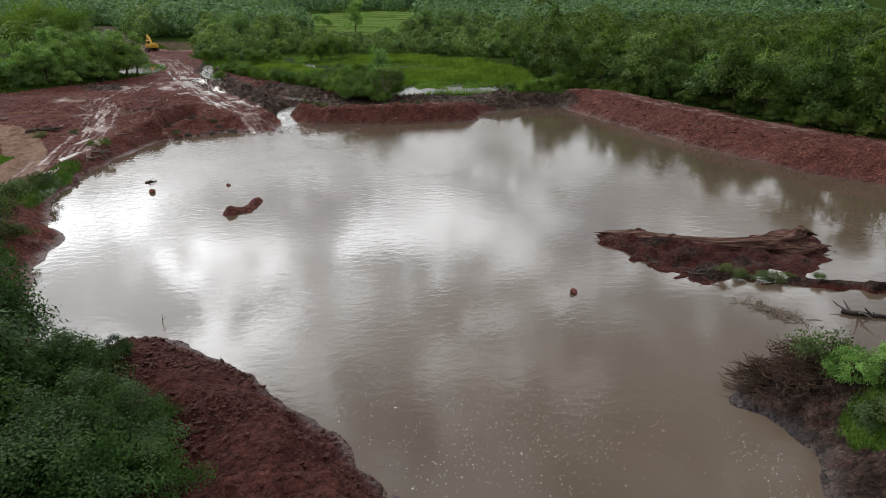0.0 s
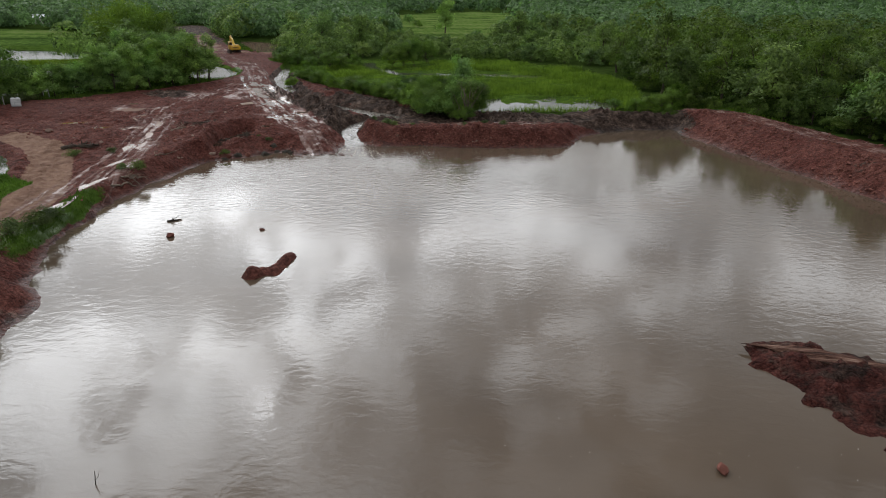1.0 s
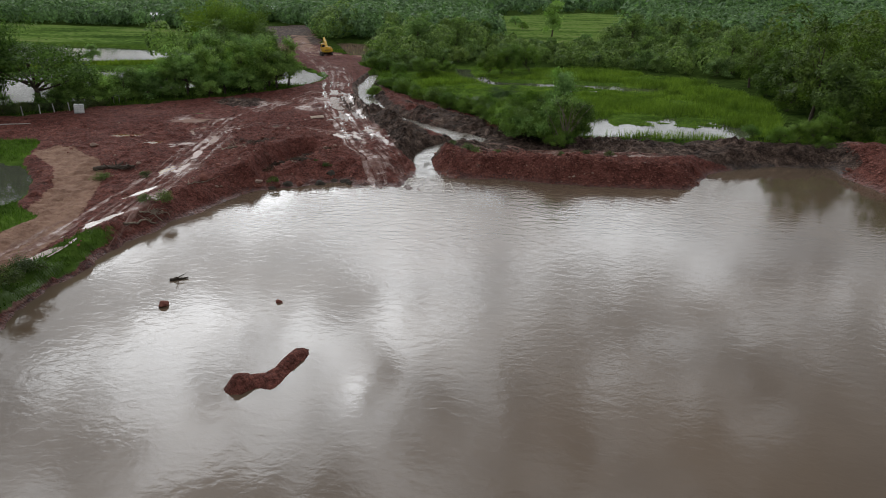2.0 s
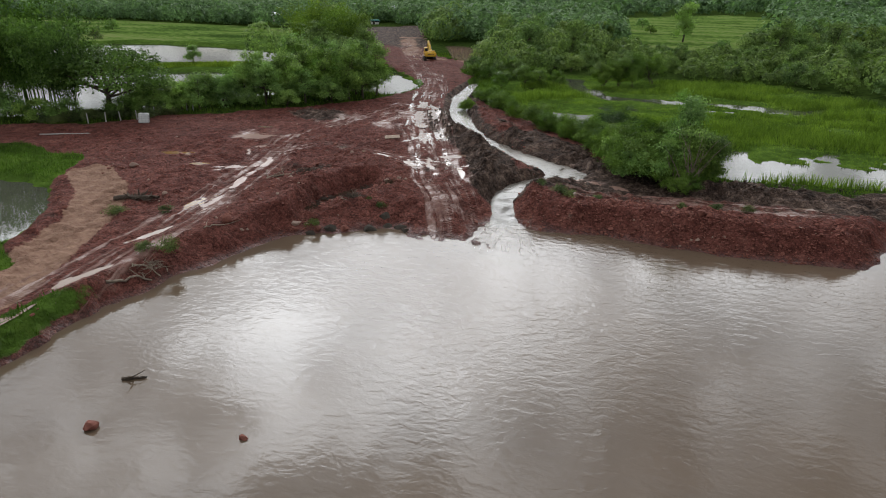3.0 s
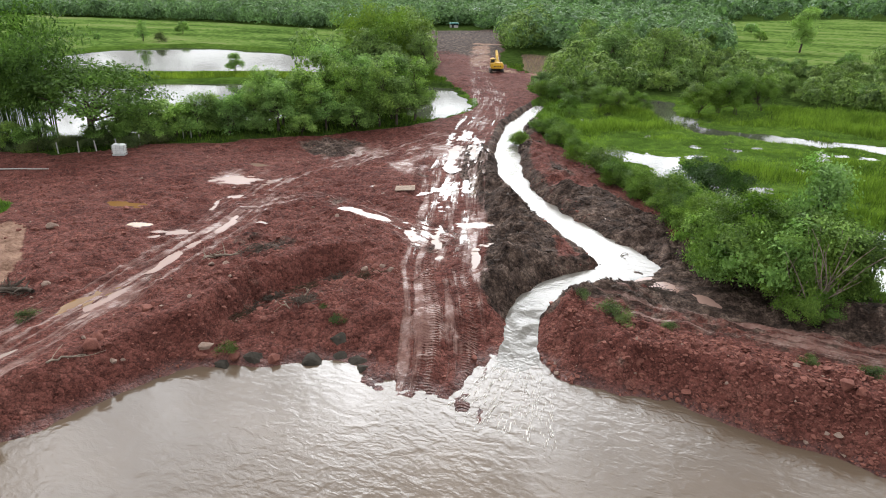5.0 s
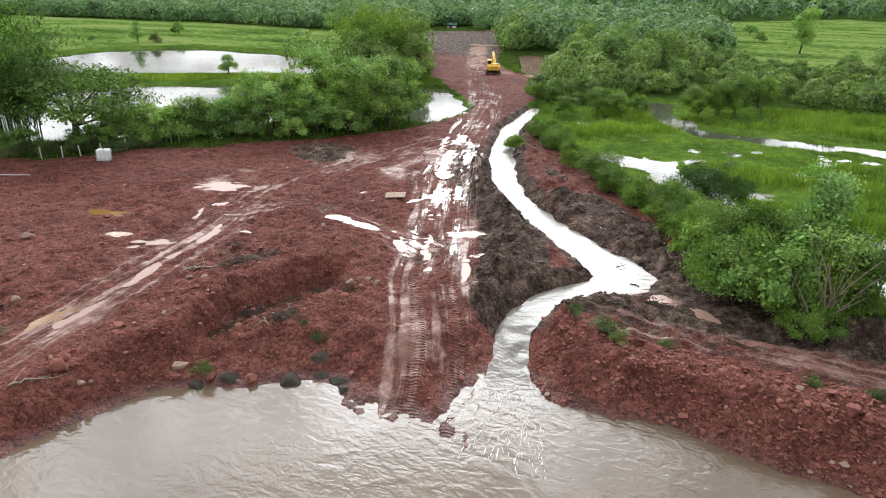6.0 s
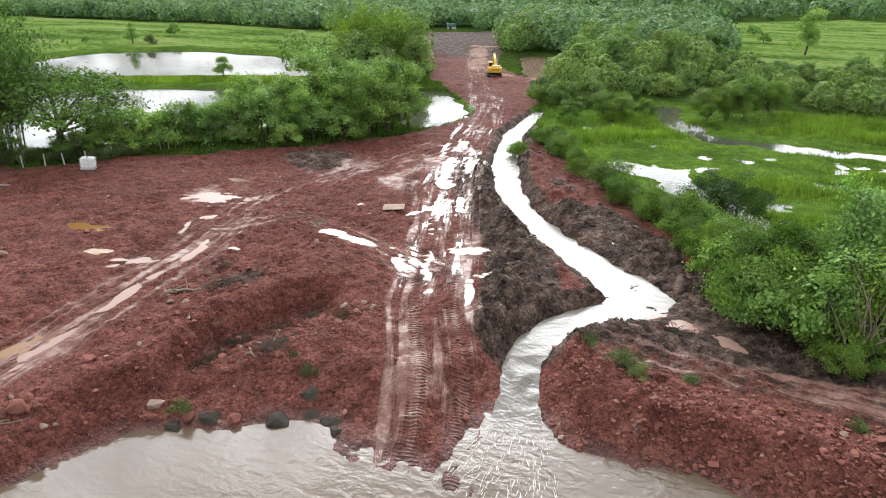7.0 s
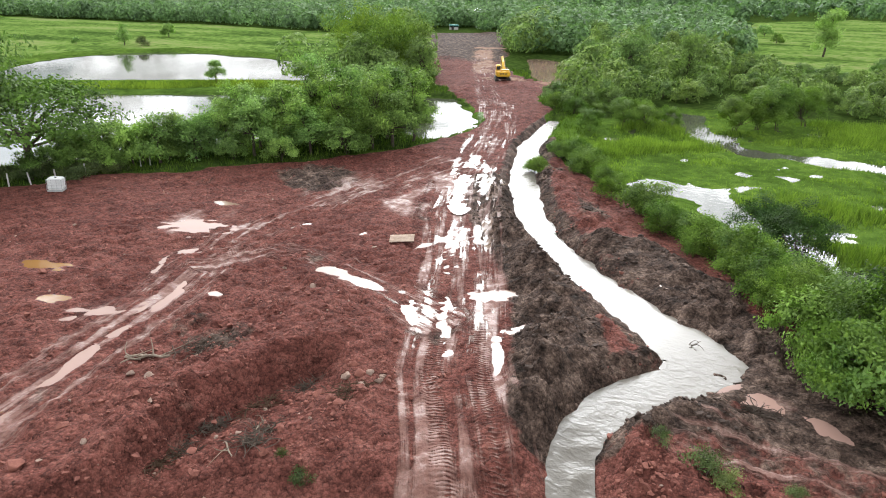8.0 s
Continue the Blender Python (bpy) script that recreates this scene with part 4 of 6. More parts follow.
def stream():
    line = np.array(CHANNEL)
    step = np.r_[0, np.cumsum(np.hypot(*np.diff(line[:, :2], axis=0).T))]
    s = np.arange(0, step[-1], 0.35)
    cx, cy, hw = (np.interp(s, step, line[:, k]) for k in range(3))
    for _ in range(14):
        cx[1:-1], cy[1:-1] = (cx[:-2] + 2 * cx[1:-1] + cx[2:]) / 4, (cy[:-2] + 2 * cy[1:-1] + cy[2:]) / 4
    tx, ty = np.gradient(cx), np.gradient(cy)
    ln = np.hypot(tx, ty)
    nx, ny = ty / ln, -tx / ln
    u = np.linspace(-1.35, 1.35, 11)
    X, Y = cx[:, None] + nx[:, None] * u * hw[:, None], cy[:, None] + ny[:, None] * u * hw[:, None]
    lively = np.exp(-((s - 5.5) / 4.0) ** 2)[:, None]
    Z = channel_level(s)[:, None] + lively * 0.10 * fbm(X / 0.5, Y / 0.5, 91, 3) + 0.0 * X
    n = len(u)
    i, j = np.meshgrid(np.arange(len(s) - 1), np.arange(n - 1), indexing="ij")
    k = (i * n + j).ravel()
    me = mesh_of("stream", np.stack([X.ravel(), Y.ravel(), Z.ravel()], 1), np.stack([k, k + 1, k + n + 1, k + n], 1), MILKY, True)
    thing("stream_water", "milky runoff stream cascading into the pond", "water", None, me, kind="structure")


stream()
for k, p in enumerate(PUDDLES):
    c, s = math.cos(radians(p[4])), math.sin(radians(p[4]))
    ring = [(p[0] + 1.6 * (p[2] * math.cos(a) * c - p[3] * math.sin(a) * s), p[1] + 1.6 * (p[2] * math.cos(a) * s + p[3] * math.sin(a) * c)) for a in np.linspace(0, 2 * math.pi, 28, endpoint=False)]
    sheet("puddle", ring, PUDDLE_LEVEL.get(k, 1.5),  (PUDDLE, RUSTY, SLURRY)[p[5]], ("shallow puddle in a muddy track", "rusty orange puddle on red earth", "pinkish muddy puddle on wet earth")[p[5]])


# ---- plants ----
rng = np.random.default_rng(7)


def leaves(centres, outward, count, spread, size, flat=0.5, seed=1, droop=0.0, corners=4):
    """Pointed leaves scattered round clump centres; each leaf is one quad."""
    g = np.random.default_rng(seed)
    k = g.integers(0, len(centres), count)
    off = g.normal(0, 1, (count, 3)) * spread * np.array([1, 1, 0.7])
    p = centres[k] + off
    n = outward[k] * 1.0 + g.normal(0, 1, (count, 3)) * 0.42 + np.array([0, 0, flat * 0.7])
    n /= np.linalg.norm(n, axis=1)[:, None]
    a = np.cross(n, g.normal(0, 1, (count, 3)))
    a /= np.linalg.norm(a, axis=1)[:, None] + 1e-9
    b = np.cross(n, a)
    a[:, 2] -= droop
    s = size * g.uniform(0.6, 1.35, count)[:, None]
    if corners == 3:
        tri = np.stack([p - a * s * 0.5 + b * s * 0.33, p + a * s * 0.55, p - a * s * 0.35 - b * s * 0.36], 1)
        return tri.reshape(-1, 3), np.arange(count * 3).reshape(-1, 3)
    quad = np.stack([p - a * s * 0.5, p + b * s * 0.27 - a * s * 0.05, p + a * s * 0.5, p - b * s * 0.27 - a * s * 0.05], 1)
    return quad.reshape(-1, 3), np.arange(count * 4).reshape(-1, 4)


def crown_clumps(blobs, per_area, seed, low=-0.35):
    """Clump centres spread over the outsides of ellipsoids, kept out of the insides of the others."""
    g = np.random.default_rng(seed)
    cs, ns = [], []
    for bx, by, bz, rx, ry, rz in blobs:
        n = max(6, int(per_area * 4 * (rx * ry + rx * rz + ry * rz)))
        v = g.normal(0, 1, (n, 3))
        v /= np.linalg.norm(v, axis=1)[:, None]
        v = v[v[:, 2] > low]
        r = g.uniform(0.58, 1.16, (len(v), 1))
        cs.append(np.array([bx, by, bz]) + v * r * np.array([rx, ry, rz]))
        ns.append(v)
    c, n = np.concatenate(cs), np.concatenate(ns)
    keep = np.ones(len(c), dtype=bool)
    for bx, by, bz, rx, ry, rz in blobs:
        keep &= (((c - [bx, by, bz]) / [rx, ry, rz]) ** 2).sum(1) > 0.45
    return c[keep], n[keep]


def limb(a, b, ra, rb, sag=0.15, seed=0):
    g = np.random.default_rng(seed)
    t = np.linspace(0, 1, 6)[:, None]
    p = np.array(a) * (1 - t) + np.array(b) * t + np.sin(t * np.pi) * g.normal(0, sag, 3)
    return [(*q, ra + (rb - ra) * k) for q, k in zip(p, t[:, 0])]


# kind: height, spread, blob count, clump density, leaves, leaf size, material, style
TREES = {
    "round": (7.0, 2.9, 12, 0.5, 6000, 0.30, "tree", "round"),
    "tall": (9.5, 2.8, 13, 0.5, 6500, 0.32, "tree", "tall"),
    "airy": (6.5, 2.6, 8, 0.6, 3000, 0.30, "tree", "airy"),
    "spreading": (7.5, 6.0, 15, 0.9, 10000, 0.32, "spread", "flat"),
    "thicket": (4.2, 2.6, 10, 0.55, 4200, 0.28, "tree", "bush"),
    "feathery": (4.5, 3.0, 11, 0.55, 9000, 0.17, "dark", "bush"),
    "fresh": (2.6, 1.7, 9, 0.8, 5200, 0.14, "fresh", "bush"),
    "bush": (5.0, 2.6, 13, 0.5, 13000, 0.15, "fresh", "bush"),
    "low": (1.1, 1.1, 6, 1.2, 1500, 0.13, "weed", "bush"),
    "wood": (8.0, 3.4, 15, 0.34, 3900, 0.38, "far", "round"),
    "woodtall": (10.5, 3.2, 16, 0.34, 3900, 0.38, "far", "tall"),
    "deepwood": (8.0, 3.4, 15, 0.30, 3900, 0.38, "deep", "round"),
    "deeptall": (10.5, 3.2, 16, 0.30, 3900, 0.38, "deep", "tall"),
    "deepscrub": (4.5, 2.9, 14, 0.36, 2900, 0.31, "deep", "bush"),
    "scrub": (4.5, 2.9, 14, 0.42, 2900, 0.31, "far", "bush"),
}
LEAF = {"weed": LEAF_WEED, "spread": LEAF_SPREAD, "tree": LEAF_TREE, "dark": LEAF_DARK, "fresh": LEAF_FRESH, "far": LEAF_FAR, "deep": LEAF_DEEP}


def tree_parts(kind, seed):
    tall, wide, count, dens, n_leaf, size, _, style = TREES[kind]
    g = np.random.default_rng(seed)
    blobs, paths = [], []
    lean = g.normal(0, 0.25, 2)
    trunk_top = {"round": 0.45, "tall": 0.6, "airy": 0.5, "flat": 0.45, "bush": 0.22}[style] * tall
    r0 = {"bush": 0.07, "flat": 0.32}.get(style, 0.17) * (tall / 7) ** 0.5
    for i in range(count):
        ang = i * 2.4 + g.uniform(-0.4, 0.4)
        u = (i + 0.5) / count
        if style == "flat":
            rad, z, rr, rz = wide * math.sqrt(u) * 0.85, tall * (0.86 - 0.30 * u) + g.normal(0, 0.35), wide * 0.34, 1.0
        elif style == "tall":
            rad, z, rr, rz = wide * (0.25 + 0.4 * g.random()) * (1.15 - 0.5 * u), tall * (0.2 + 0.7 * u), wide * g.uniform(0.36, 0.52), wide * g.uniform(0.32, 0.46)
        elif style == "bush":
            rad, z, rr, rz = wide * 0.68 * math.sqrt(u), tall * (0.72 - 0.42 * u) + g.normal(0, 0.08 * tall), wide * g.uniform(0.34, 0.5), tall * g.uniform(0.18, 0.28)
        else:
            rad, z, rr, rz = wide * 0.62 * math.sqrt(u), tall * (0.82 - 0.56 * u) + g.normal(0, 0.35), wide * g.uniform(0.24, 0.52), wide * g.uniform(0.22, 0.42)
        b = (lean[0] + rad * math.cos(ang), lean[1] + rad * math.sin(ang), z, rr, rr, rz)
        blobs.append(b)
        start = (lean[0] * 0.4, lean[1] * 0.4, trunk_top * g.uniform(0.6, 1.0))
        paths.append(limb(start, b[:3], r0 * 0.5, 0.03, 0.2, seed + i))
    if style == "bush":
        paths += [limb((g.normal(0, 0.3), g.normal(0, 0.3), -0.15), (lean[0] * 0.4, lean[1] * 0.4, trunk_top), r0, r0 * 0.5, 0.1, seed + 50 + i) for i in range(3)]
    else:
        paths.append(limb((0, 0, -0.3), (lean[0] * 0.4, lean[1] * 0.4, trunk_top), r0 * 1.25, r0 * 0.6, 0.12, seed + 70))
    c, n = crown_clumps(blobs, dens, seed + 5, -0.5 if style in ("bush", "airy") else -0.3)
    lv = leaves(c, n, n_leaf, 0.30 * wide ** 0.5 * (0.95 if style in ("round", "tall", "airy") else 0.7), size, 0.5, seed + 9, 0.0, 3 if TREES[kind][6] in ("far", "deep") else 4)
    return tubes(paths, 6), lv


PROTO = {}
TREE_WORDS = {
    "round": ("tree", "leafy green broadleaf tree with a rounded crown", "tree"), "tall": ("tree", "tall slender broadleaf tree with dense green crown", "tree"),
    "airy": ("tree", "thin young tree with an open airy crown", "tree"), "spreading": ("tree", "dark spreading tree with flat layered canopy", "tree"),
    "thicket": ("shrub", "dense dark green thicket beside the earthworks", "shrub"), "feathery": ("shrub", "dark feathery-leaved shrub on the pond bank", "shrub"),
    "fresh": ("shrub", "bright fresh green shrub along the marsh edge", "shrub"), "bush": ("bush", "large bright green leafy bush beside the marsh", "bush"),
    "low": ("shrub", "low green weed clump on bare earth", "shrub"), "wood": ("tree", "broadleaf woodland tree with a full green crown", "tree"),
    "deepwood": ("tree", "dark green woodland tree with a full crown", "tree"), "deeptall": ("tree", "tall dark woodland tree with a narrow crown", "tree"), "deepscrub": ("shrub", "dark rounded scrub behind the embankment", "shrub"),
    "woodtall": ("tree", "tall woodland tree with a narrow green crown", "tree"), "scrub": ("shrub", "rounded green scrub at the woodland edge", "shrub"),
}
GROUPS = {"deepwood": "trees behind the embankment", "deeptall": "trees behind the embankment", "deepscrub": "scrub behind the embankment", "wood": "woodland trees", "woodtall": "woodland trees", "scrub": "woodland scrub", "fresh": "shrubs along the marsh", "bush": "bushes beside the marsh", "feathery": "shrubs on the near bank"}


def plant(kind, x, y, size=1.0, variants=3, z=None):
    g = rng.integers(0, variants)
    key = (kind, int(g))
    zz = (height(x, y) if z is None else z) - 0.05
    m = pose(x, y, zz, 0, 0, float(rng.uniform(0, 360))) @ Matrix.Diagonal((size * rng.uniform(0.9, 1.12), size * rng.uniform(0.9, 1.12), size * rng.uniform(0.88, 1.12), 1))
    if key not in PROTO:
        name, label, cat = TREE_WORDS[kind]
        ob = thing(name, label, cat, group=GROUPS.get(kind, "trees round the ponds"))
        wood_np, leaf_np = tree_parts(kind, 100 + 31 * len(PROTO))
        part("trunk" if name == "tree" else "stem", mesh_of(name + "_wood", *wood_np, BARK, True), BARK, ob)
        part("crown", mesh_of(name + "_leaves", *leaf_np, LEAF[TREES[kind][6]]), None, ob)
        PROTO[key] = ob
        ob.matrix_basis = m
        return ob
    ob = copy_thing(PROTO[key], Matrix.Identity(4))
    ob.matrix_basis = m
    return ob


def bamboo(x, y, tall, wide, seed, n_leaf=7000, mat=None):
    mat = mat or LEAF_BAMBOO
    g = np.random.default_rng(seed)
    paths, cs, ns = [], [], []
    for i in range(24):
        a, r = g.uniform(0, 2 * np.pi), wide * 0.3 * math.sqrt(g.random())
        out = g.uniform(0.4, 1.0) * wide
        top = tall * g.uniform(0.65, 1.0)
        t = np.linspace(0, 1, 9)
        px = r * math.cos(a) + out * math.cos(a) * t ** 2.6
        py = r * math.sin(a) + out * math.sin(a) * t ** 2.6
        pz = top * (t - 0.16 * t ** 4)
        paths.append([(px[k], py[k], pz[k], 0.05 * (1 - 0.8 * t[k]) + 0.006) for k in range(9)])
        for k in range(3, 9):
            for _ in range(4):
                cs.append((px[k] + g.normal(0, 0.45), py[k] + g.normal(0, 0.45), pz[k] + g.normal(-0.2, 0.4)))
                ns.append((math.cos(a), math.sin(a), 0.3))
    ob = thing("bamboo_clump", "tall arching bamboo clump with feathery yellow-green leaves", "bamboo", pose(x, y, height(x, y) - 0.1), group="bamboo clumps")
    for path in paths:
        part("culm", mesh_of("culm", *tubes([path], 5), mat, True), None, ob)
    part("crown", mesh_of("bamboo_leaves", *leaves(np.array(cs), np.array(ns), n_leaf, 0.5, 0.36, 0.3, seed, 0.5), mat), None, ob)
    return ob


# the row of trees between the red earth and the fish pond
bamboo(-74.0, 111.0, 19.0, 6.5, 11, 9000, LEAF_GROVE)
bamboo(-69.5, 110.5, 15.0, 5.0, 12, 7000, LEAF_GROVE)
bamboo(-80.0, 113.0, 18.5, 6.5, 13, 7000, LEAF_GROVE)
bamboo(-78.0, 106.5, 17.0, 6.0, 14, 7000, LEAF_GROVE)
plant("spreading", -65.0, 113.0, 1.2, 1)
for x, y, k, s in ((-60.3, 116.6, "round", 0.62), (-58.2, 119.0, "airy", 0.7), (-57.2, 121.4, "airy", 0.75), (-55.2, 124.2, "airy", 0.85), (-52.8, 128.4, "tall", 0.82), (-50.5, 127.6, "round", 0.9),
                   (-48.2, 131.2, "tall", 0.85), (-46.2, 131.6, "round", 0.85), (-44.6, 135.0, "tall", 0.8), (-43.0, 133.6, "thicket", 1.0), (-41.6, 136.8, "tall", 0.88), (-40.2, 138.8, "round", 0.95),
                   (-39.4, 142.2, "tall", 0.8), (-42.8, 142.0, "tall", 0.95), (-46.5, 139.5, "tall", 1.0), (-45.5, 146.0, "round", 1.1), (-50.0, 138.0, "tall", 1.0), (-49.0, 143.0, "round", 1.0), (-47.0, 127.8, "thicket", 0.7),
                   (-54.0, 126.6, "thicket", 0.6), (-61.8, 114.8, "thicket", 0.8), (-62.6, 112.4, "thicket", 0.7), (-59.4, 117.2, "thicket", 0.65), (-57.0, 123.4, "thicket", 0.5), (-51.6, 125.8, "thicket", 0.6), (-67.5, 108.0, "thicket", 0.8),
                   (-71.0, 106.8, "thicket", 0.8), (-75.0, 107.0, "thicket", 1.0), (-79, 106, "round", 0.9), (-84, 108, "tall", 1.0), (-60.8, 118.2, "thicket", 1.05), (-58.8, 120.6, "thicket", 1.0), (-57.4, 122.8, "round", 0.7), (-55.8, 125.6, "thicket", 1.0), (-54.2, 127.4, "round", 0.75), (-52.2, 130.6, "round", 0.85),
                   (-63.0, 115.4, "round", 0.6), (-62.0, 116.8, "thicket", 1.0), (-50.6, 133.0, "tall", 0.8), (-56.6, 127.8, "airy", 0.8), (-53.6, 133.6, "round", 0.8), (-48.0, 134.6, "thicket", 1.1), (-59.6, 121.8, "airy", 0.75), (-90, 111, "tall", 1.1), (-55.5, 146.0, "tall", 1.0), (-53, 151, "round", 1.0)):
    plant(k, x, y, s)
for i in range(26):
    t = i / 25
    plant("low", -70 + 12.5 * t + rng.normal(0, 0.3), 106.6 + 10.0 * t ** 1.5 + rng.normal(0, 0.4), 0.8 + 0.4 * rng.random(), 2)
# tall bamboo on the far side of the fish ponds
for x, y, t in ((-74.0, 183.0, 17.0), (-69.0, 180.0, 14.0), (-79.5, 190.0, 16.0), (-66.0, 186.0, 15.0)):
    bamboo(x, y, t, 5.5, int(200 + t * 3 + y), 5000)
for x, y, s in ((-62, 176, 0.8), (-58, 171, 0.7), (-66, 174, 0.9), (-60, 183, 0.9), (-68, 196, 1.0), (-72, 200, 1.0), (-64, 192, 0.8), (-76, 205, 1.0), (-82, 210, 1.0), (-86, 222, 1.0), (-95, 236, 1.0)):
    plant("woodtall" if s > 0.85 else "wood", x, y, s)
plant("round", -93.6, 167.0, 0.62)
plant("tall", 8.7, 284.0, 1.35)
plant("thicket", 17.9, 243.0, 0.9)
plant("thicket", -7.7, 372.0, 1.1)
plant("thicket", -3.0, 330.0, 0.9)
plant("thicket", -184.6, 240.0, 1.0)
plant("thicket", -185.8, 207.0, 0.5)
plant("airy", -172.0, 212.0, 0.9)
plant("low", -166.0, 214.0, 2.2)
# shrubs along the marsh and the stream
LINE = np.array([(-24.3, 142.0), (-21.4, 139.6), (-17.6, 134.2), (-14.2, 129.8), (-11.2, 125.6), (-8.0, 121.2), (-5.0, 117.2), (-2.2, 113.6), (0.6, 110.2), (3.2, 107.2)])
for i in range(46):
    t = rng.random() * 9
    k = int(min(t, 8))
    p = LINE[k] + (LINE[k + 1] - LINE[k]) * (t - k) + rng.normal(0, 0.75, 2) + np.array([1.9, 1.3])
    plant("fresh", p[0], p[1], (0.42 + 0.6 * rng.random() ** 1.5) + 0.05 * k)
for x, y, s, k in ((5.2, 108.4, 0.78, "round"), (7.6, 105.6, 0.72, "round"), (3.2, 106.2, 0.9, "thicket"), (6.6, 106.4, 1.1, "thicket"), (6.4, 108.6, 0.7, "round"), (1.0, 109.6, 0.8, "thicket")):
    plant(k, x, y, s)
for x, y, s in ((3.6, 108.0, 1.2), (8.2, 106.6, 1.2), (2.2, 108.6, 0.8), (4.2, 106.6, 0.95), (6.0, 105.0, 0.9), (7.2, 107.4, 0.95), (4.6, 109.6, 0.9), (7.8, 105.0, 0.75), (0.0, 112.4, 0.72), (1.8, 111.0, 0.8)):
    plant("bush", x, y, s)
for x, y, s in ((6.4, 102.4, 0.62), (7.4, 102.8, 0.7), (5.2, 103.4, 0.7), (-22.6, 137.6, 0.75), (-23.4, 139.0, 0.6), (-33.8, 187, 0.9), (-31.5, 172.0, 0.9), (-29, 174, 1.0), (-26.5, 176, 1.1), (-33.0, 178, 0.8), (-24.0, 170, 0.8), (-21, 172, 1.1), (-27.5, 169.0, 1.0), (-18.5, 174, 0.9)):
    plant("fresh", x, y, s)
plant("spreading", 65.5, 84.0, 0.85, 1)
for x, y, s, k in ((-1.6, 128.4, 0.85, "feathery"), (0.6, 125.6, 0.95, "feathery"), (8.2, 106.6, 0.95, "airy"), (4.0, 111.6, 1.0, "feathery"), (7.0, 110.5, 0.8, "tall")):
    plant(k, x, y, s)
for x, y, s in ((-22.6, 158.5, 0.9), (-19.6, 163.8, 1.0), (-16.8, 166.2, 0.9), (-14.4, 168.0, 0.8), (-5.6, 169.0, 1.3), (-3.6, 171.0, 1.5), (-1.2, 173.0, 1.4), (1.6, 177.0, 1.4)):
    plant("bush", x, y, s * 0.8)
for x, y, s in ((36.5, 110.5, 0.8), (34.2, 108.8, 0.9), (38.5, 112.2, 1.0), (31.5, 107.0, 0.7), (29.5, 110.0, 0.6), (36.2, 106.4, 0.55), (41, 115, 1.1)):
    plant("fresh", x, y, s * 1.1)


# slender bare stems rising out of the bush by the marsh
def bare_stems(x, y, n, tall, seed, label):
    g = np.random.default_rng(seed)
    paths = []
    for i in range(n):
        a, l = g.uniform(0, 2 * np.pi), tall * g.uniform(0.5, 1.0)
        tilt = g.uniform(0.1, 0.75)
        paths.append(limb((g.normal(0, 0.35), g.normal(0, 0.35), -0.2), (l * tilt * math.cos(a), l * tilt * math.sin(a), l * (1 - 0.35 * tilt)), 0.05, 0.012, 0.25, seed + i))
    thing("bare_shrub", label, "shrub", pose(x, y, height(x, y)), mesh_of("bare_stems", *tubes(paths, 5), DEADWOOD, True))


bare_stems(7.4, 104.0, 26, 5.2, 5, "pale leafless stems standing in a green bush")
bare_stems(5.6, 104.4, 14, 3.6, 6, "pale leafless stems leaning over muddy ground")

# near bank: dark feathery shrubs
for x, y, s in ((-17.8, 32.2, 0.5), (-20.0, 35.0, 0.6), (-14.6, 26.8, 0.8), (-12.2, 24.0, 0.72), (-16.6, 28.4, 1.0), (-18.6, 30.8, 1.1), (-10.4, 20.6, 0.75), (-12.8, 20.6, 0.9),
                (-14.8, 23.8, 1.1), (-21.0, 33.2, 1.2), (-9.0, 17.6, 0.8), (-11.4, 17.2, 1.0), (-21.6, 38.6, 0.8), (-23.0, 36.6, 1.1), (-17.0, 25.6, 1.2), (-20.4, 28.6, 1.3), (-14.4, 19.6, 1.2), (-24.6, 41.0, 0.9), (-26.0, 38.2, 1.2)):
    plant("feathery", x, y, s)
for x, y, s in ((-23.4, 42.6, 1.3), (-24.2, 45.2, 1.4), (-25.2, 48.6, 1.5), (-26.0, 51.4, 1.3), (-27.0, 54.2, 1.3), (-26.8, 57.4, 1.1), (-27.0, 60.6, 1.0), (-26.8, 62.6, 0.9), (-22.8, 46.8, 1.0), (-28.2, 51.0, 1.6), (-27.2, 46.6, 1.7), (-29.2, 56.0, 1.5)):
    plant("low", x, y, s)
for x, y, s in ((-9.8, 22.6, 0.6), (-9.0, 19.8, 0.75), (-11.4, 25.4, 0.55), (-8.0, 17.2, 0.75), (-8.0, 21.4, 0.55), (-10.2, 27.0, 0.26), (-7.2, 19.2, 0.6)):
    plant("feathery", x, y, s)
for x, y in ((-10.4, 25.4), (-11.4, 26.8), (-9.4, 23.2), (-12.4, 28.0)):
    plant("low", x, y, 1.0)


# ---- woods ----
def allowed(x, y, gap):
    t = covers(x, y)
    near_pond = np.min([outside(x, y, q[0]) for q in PONDS] + [outside(x, y, MARSH)], axis=0)
    return (outside(x, y, OPEN_LAND) > 0) & (t["works"] > gap) & (t["field"] < 0.2) & (near_pond > gap * 0.6) & (t["d"] > 3)


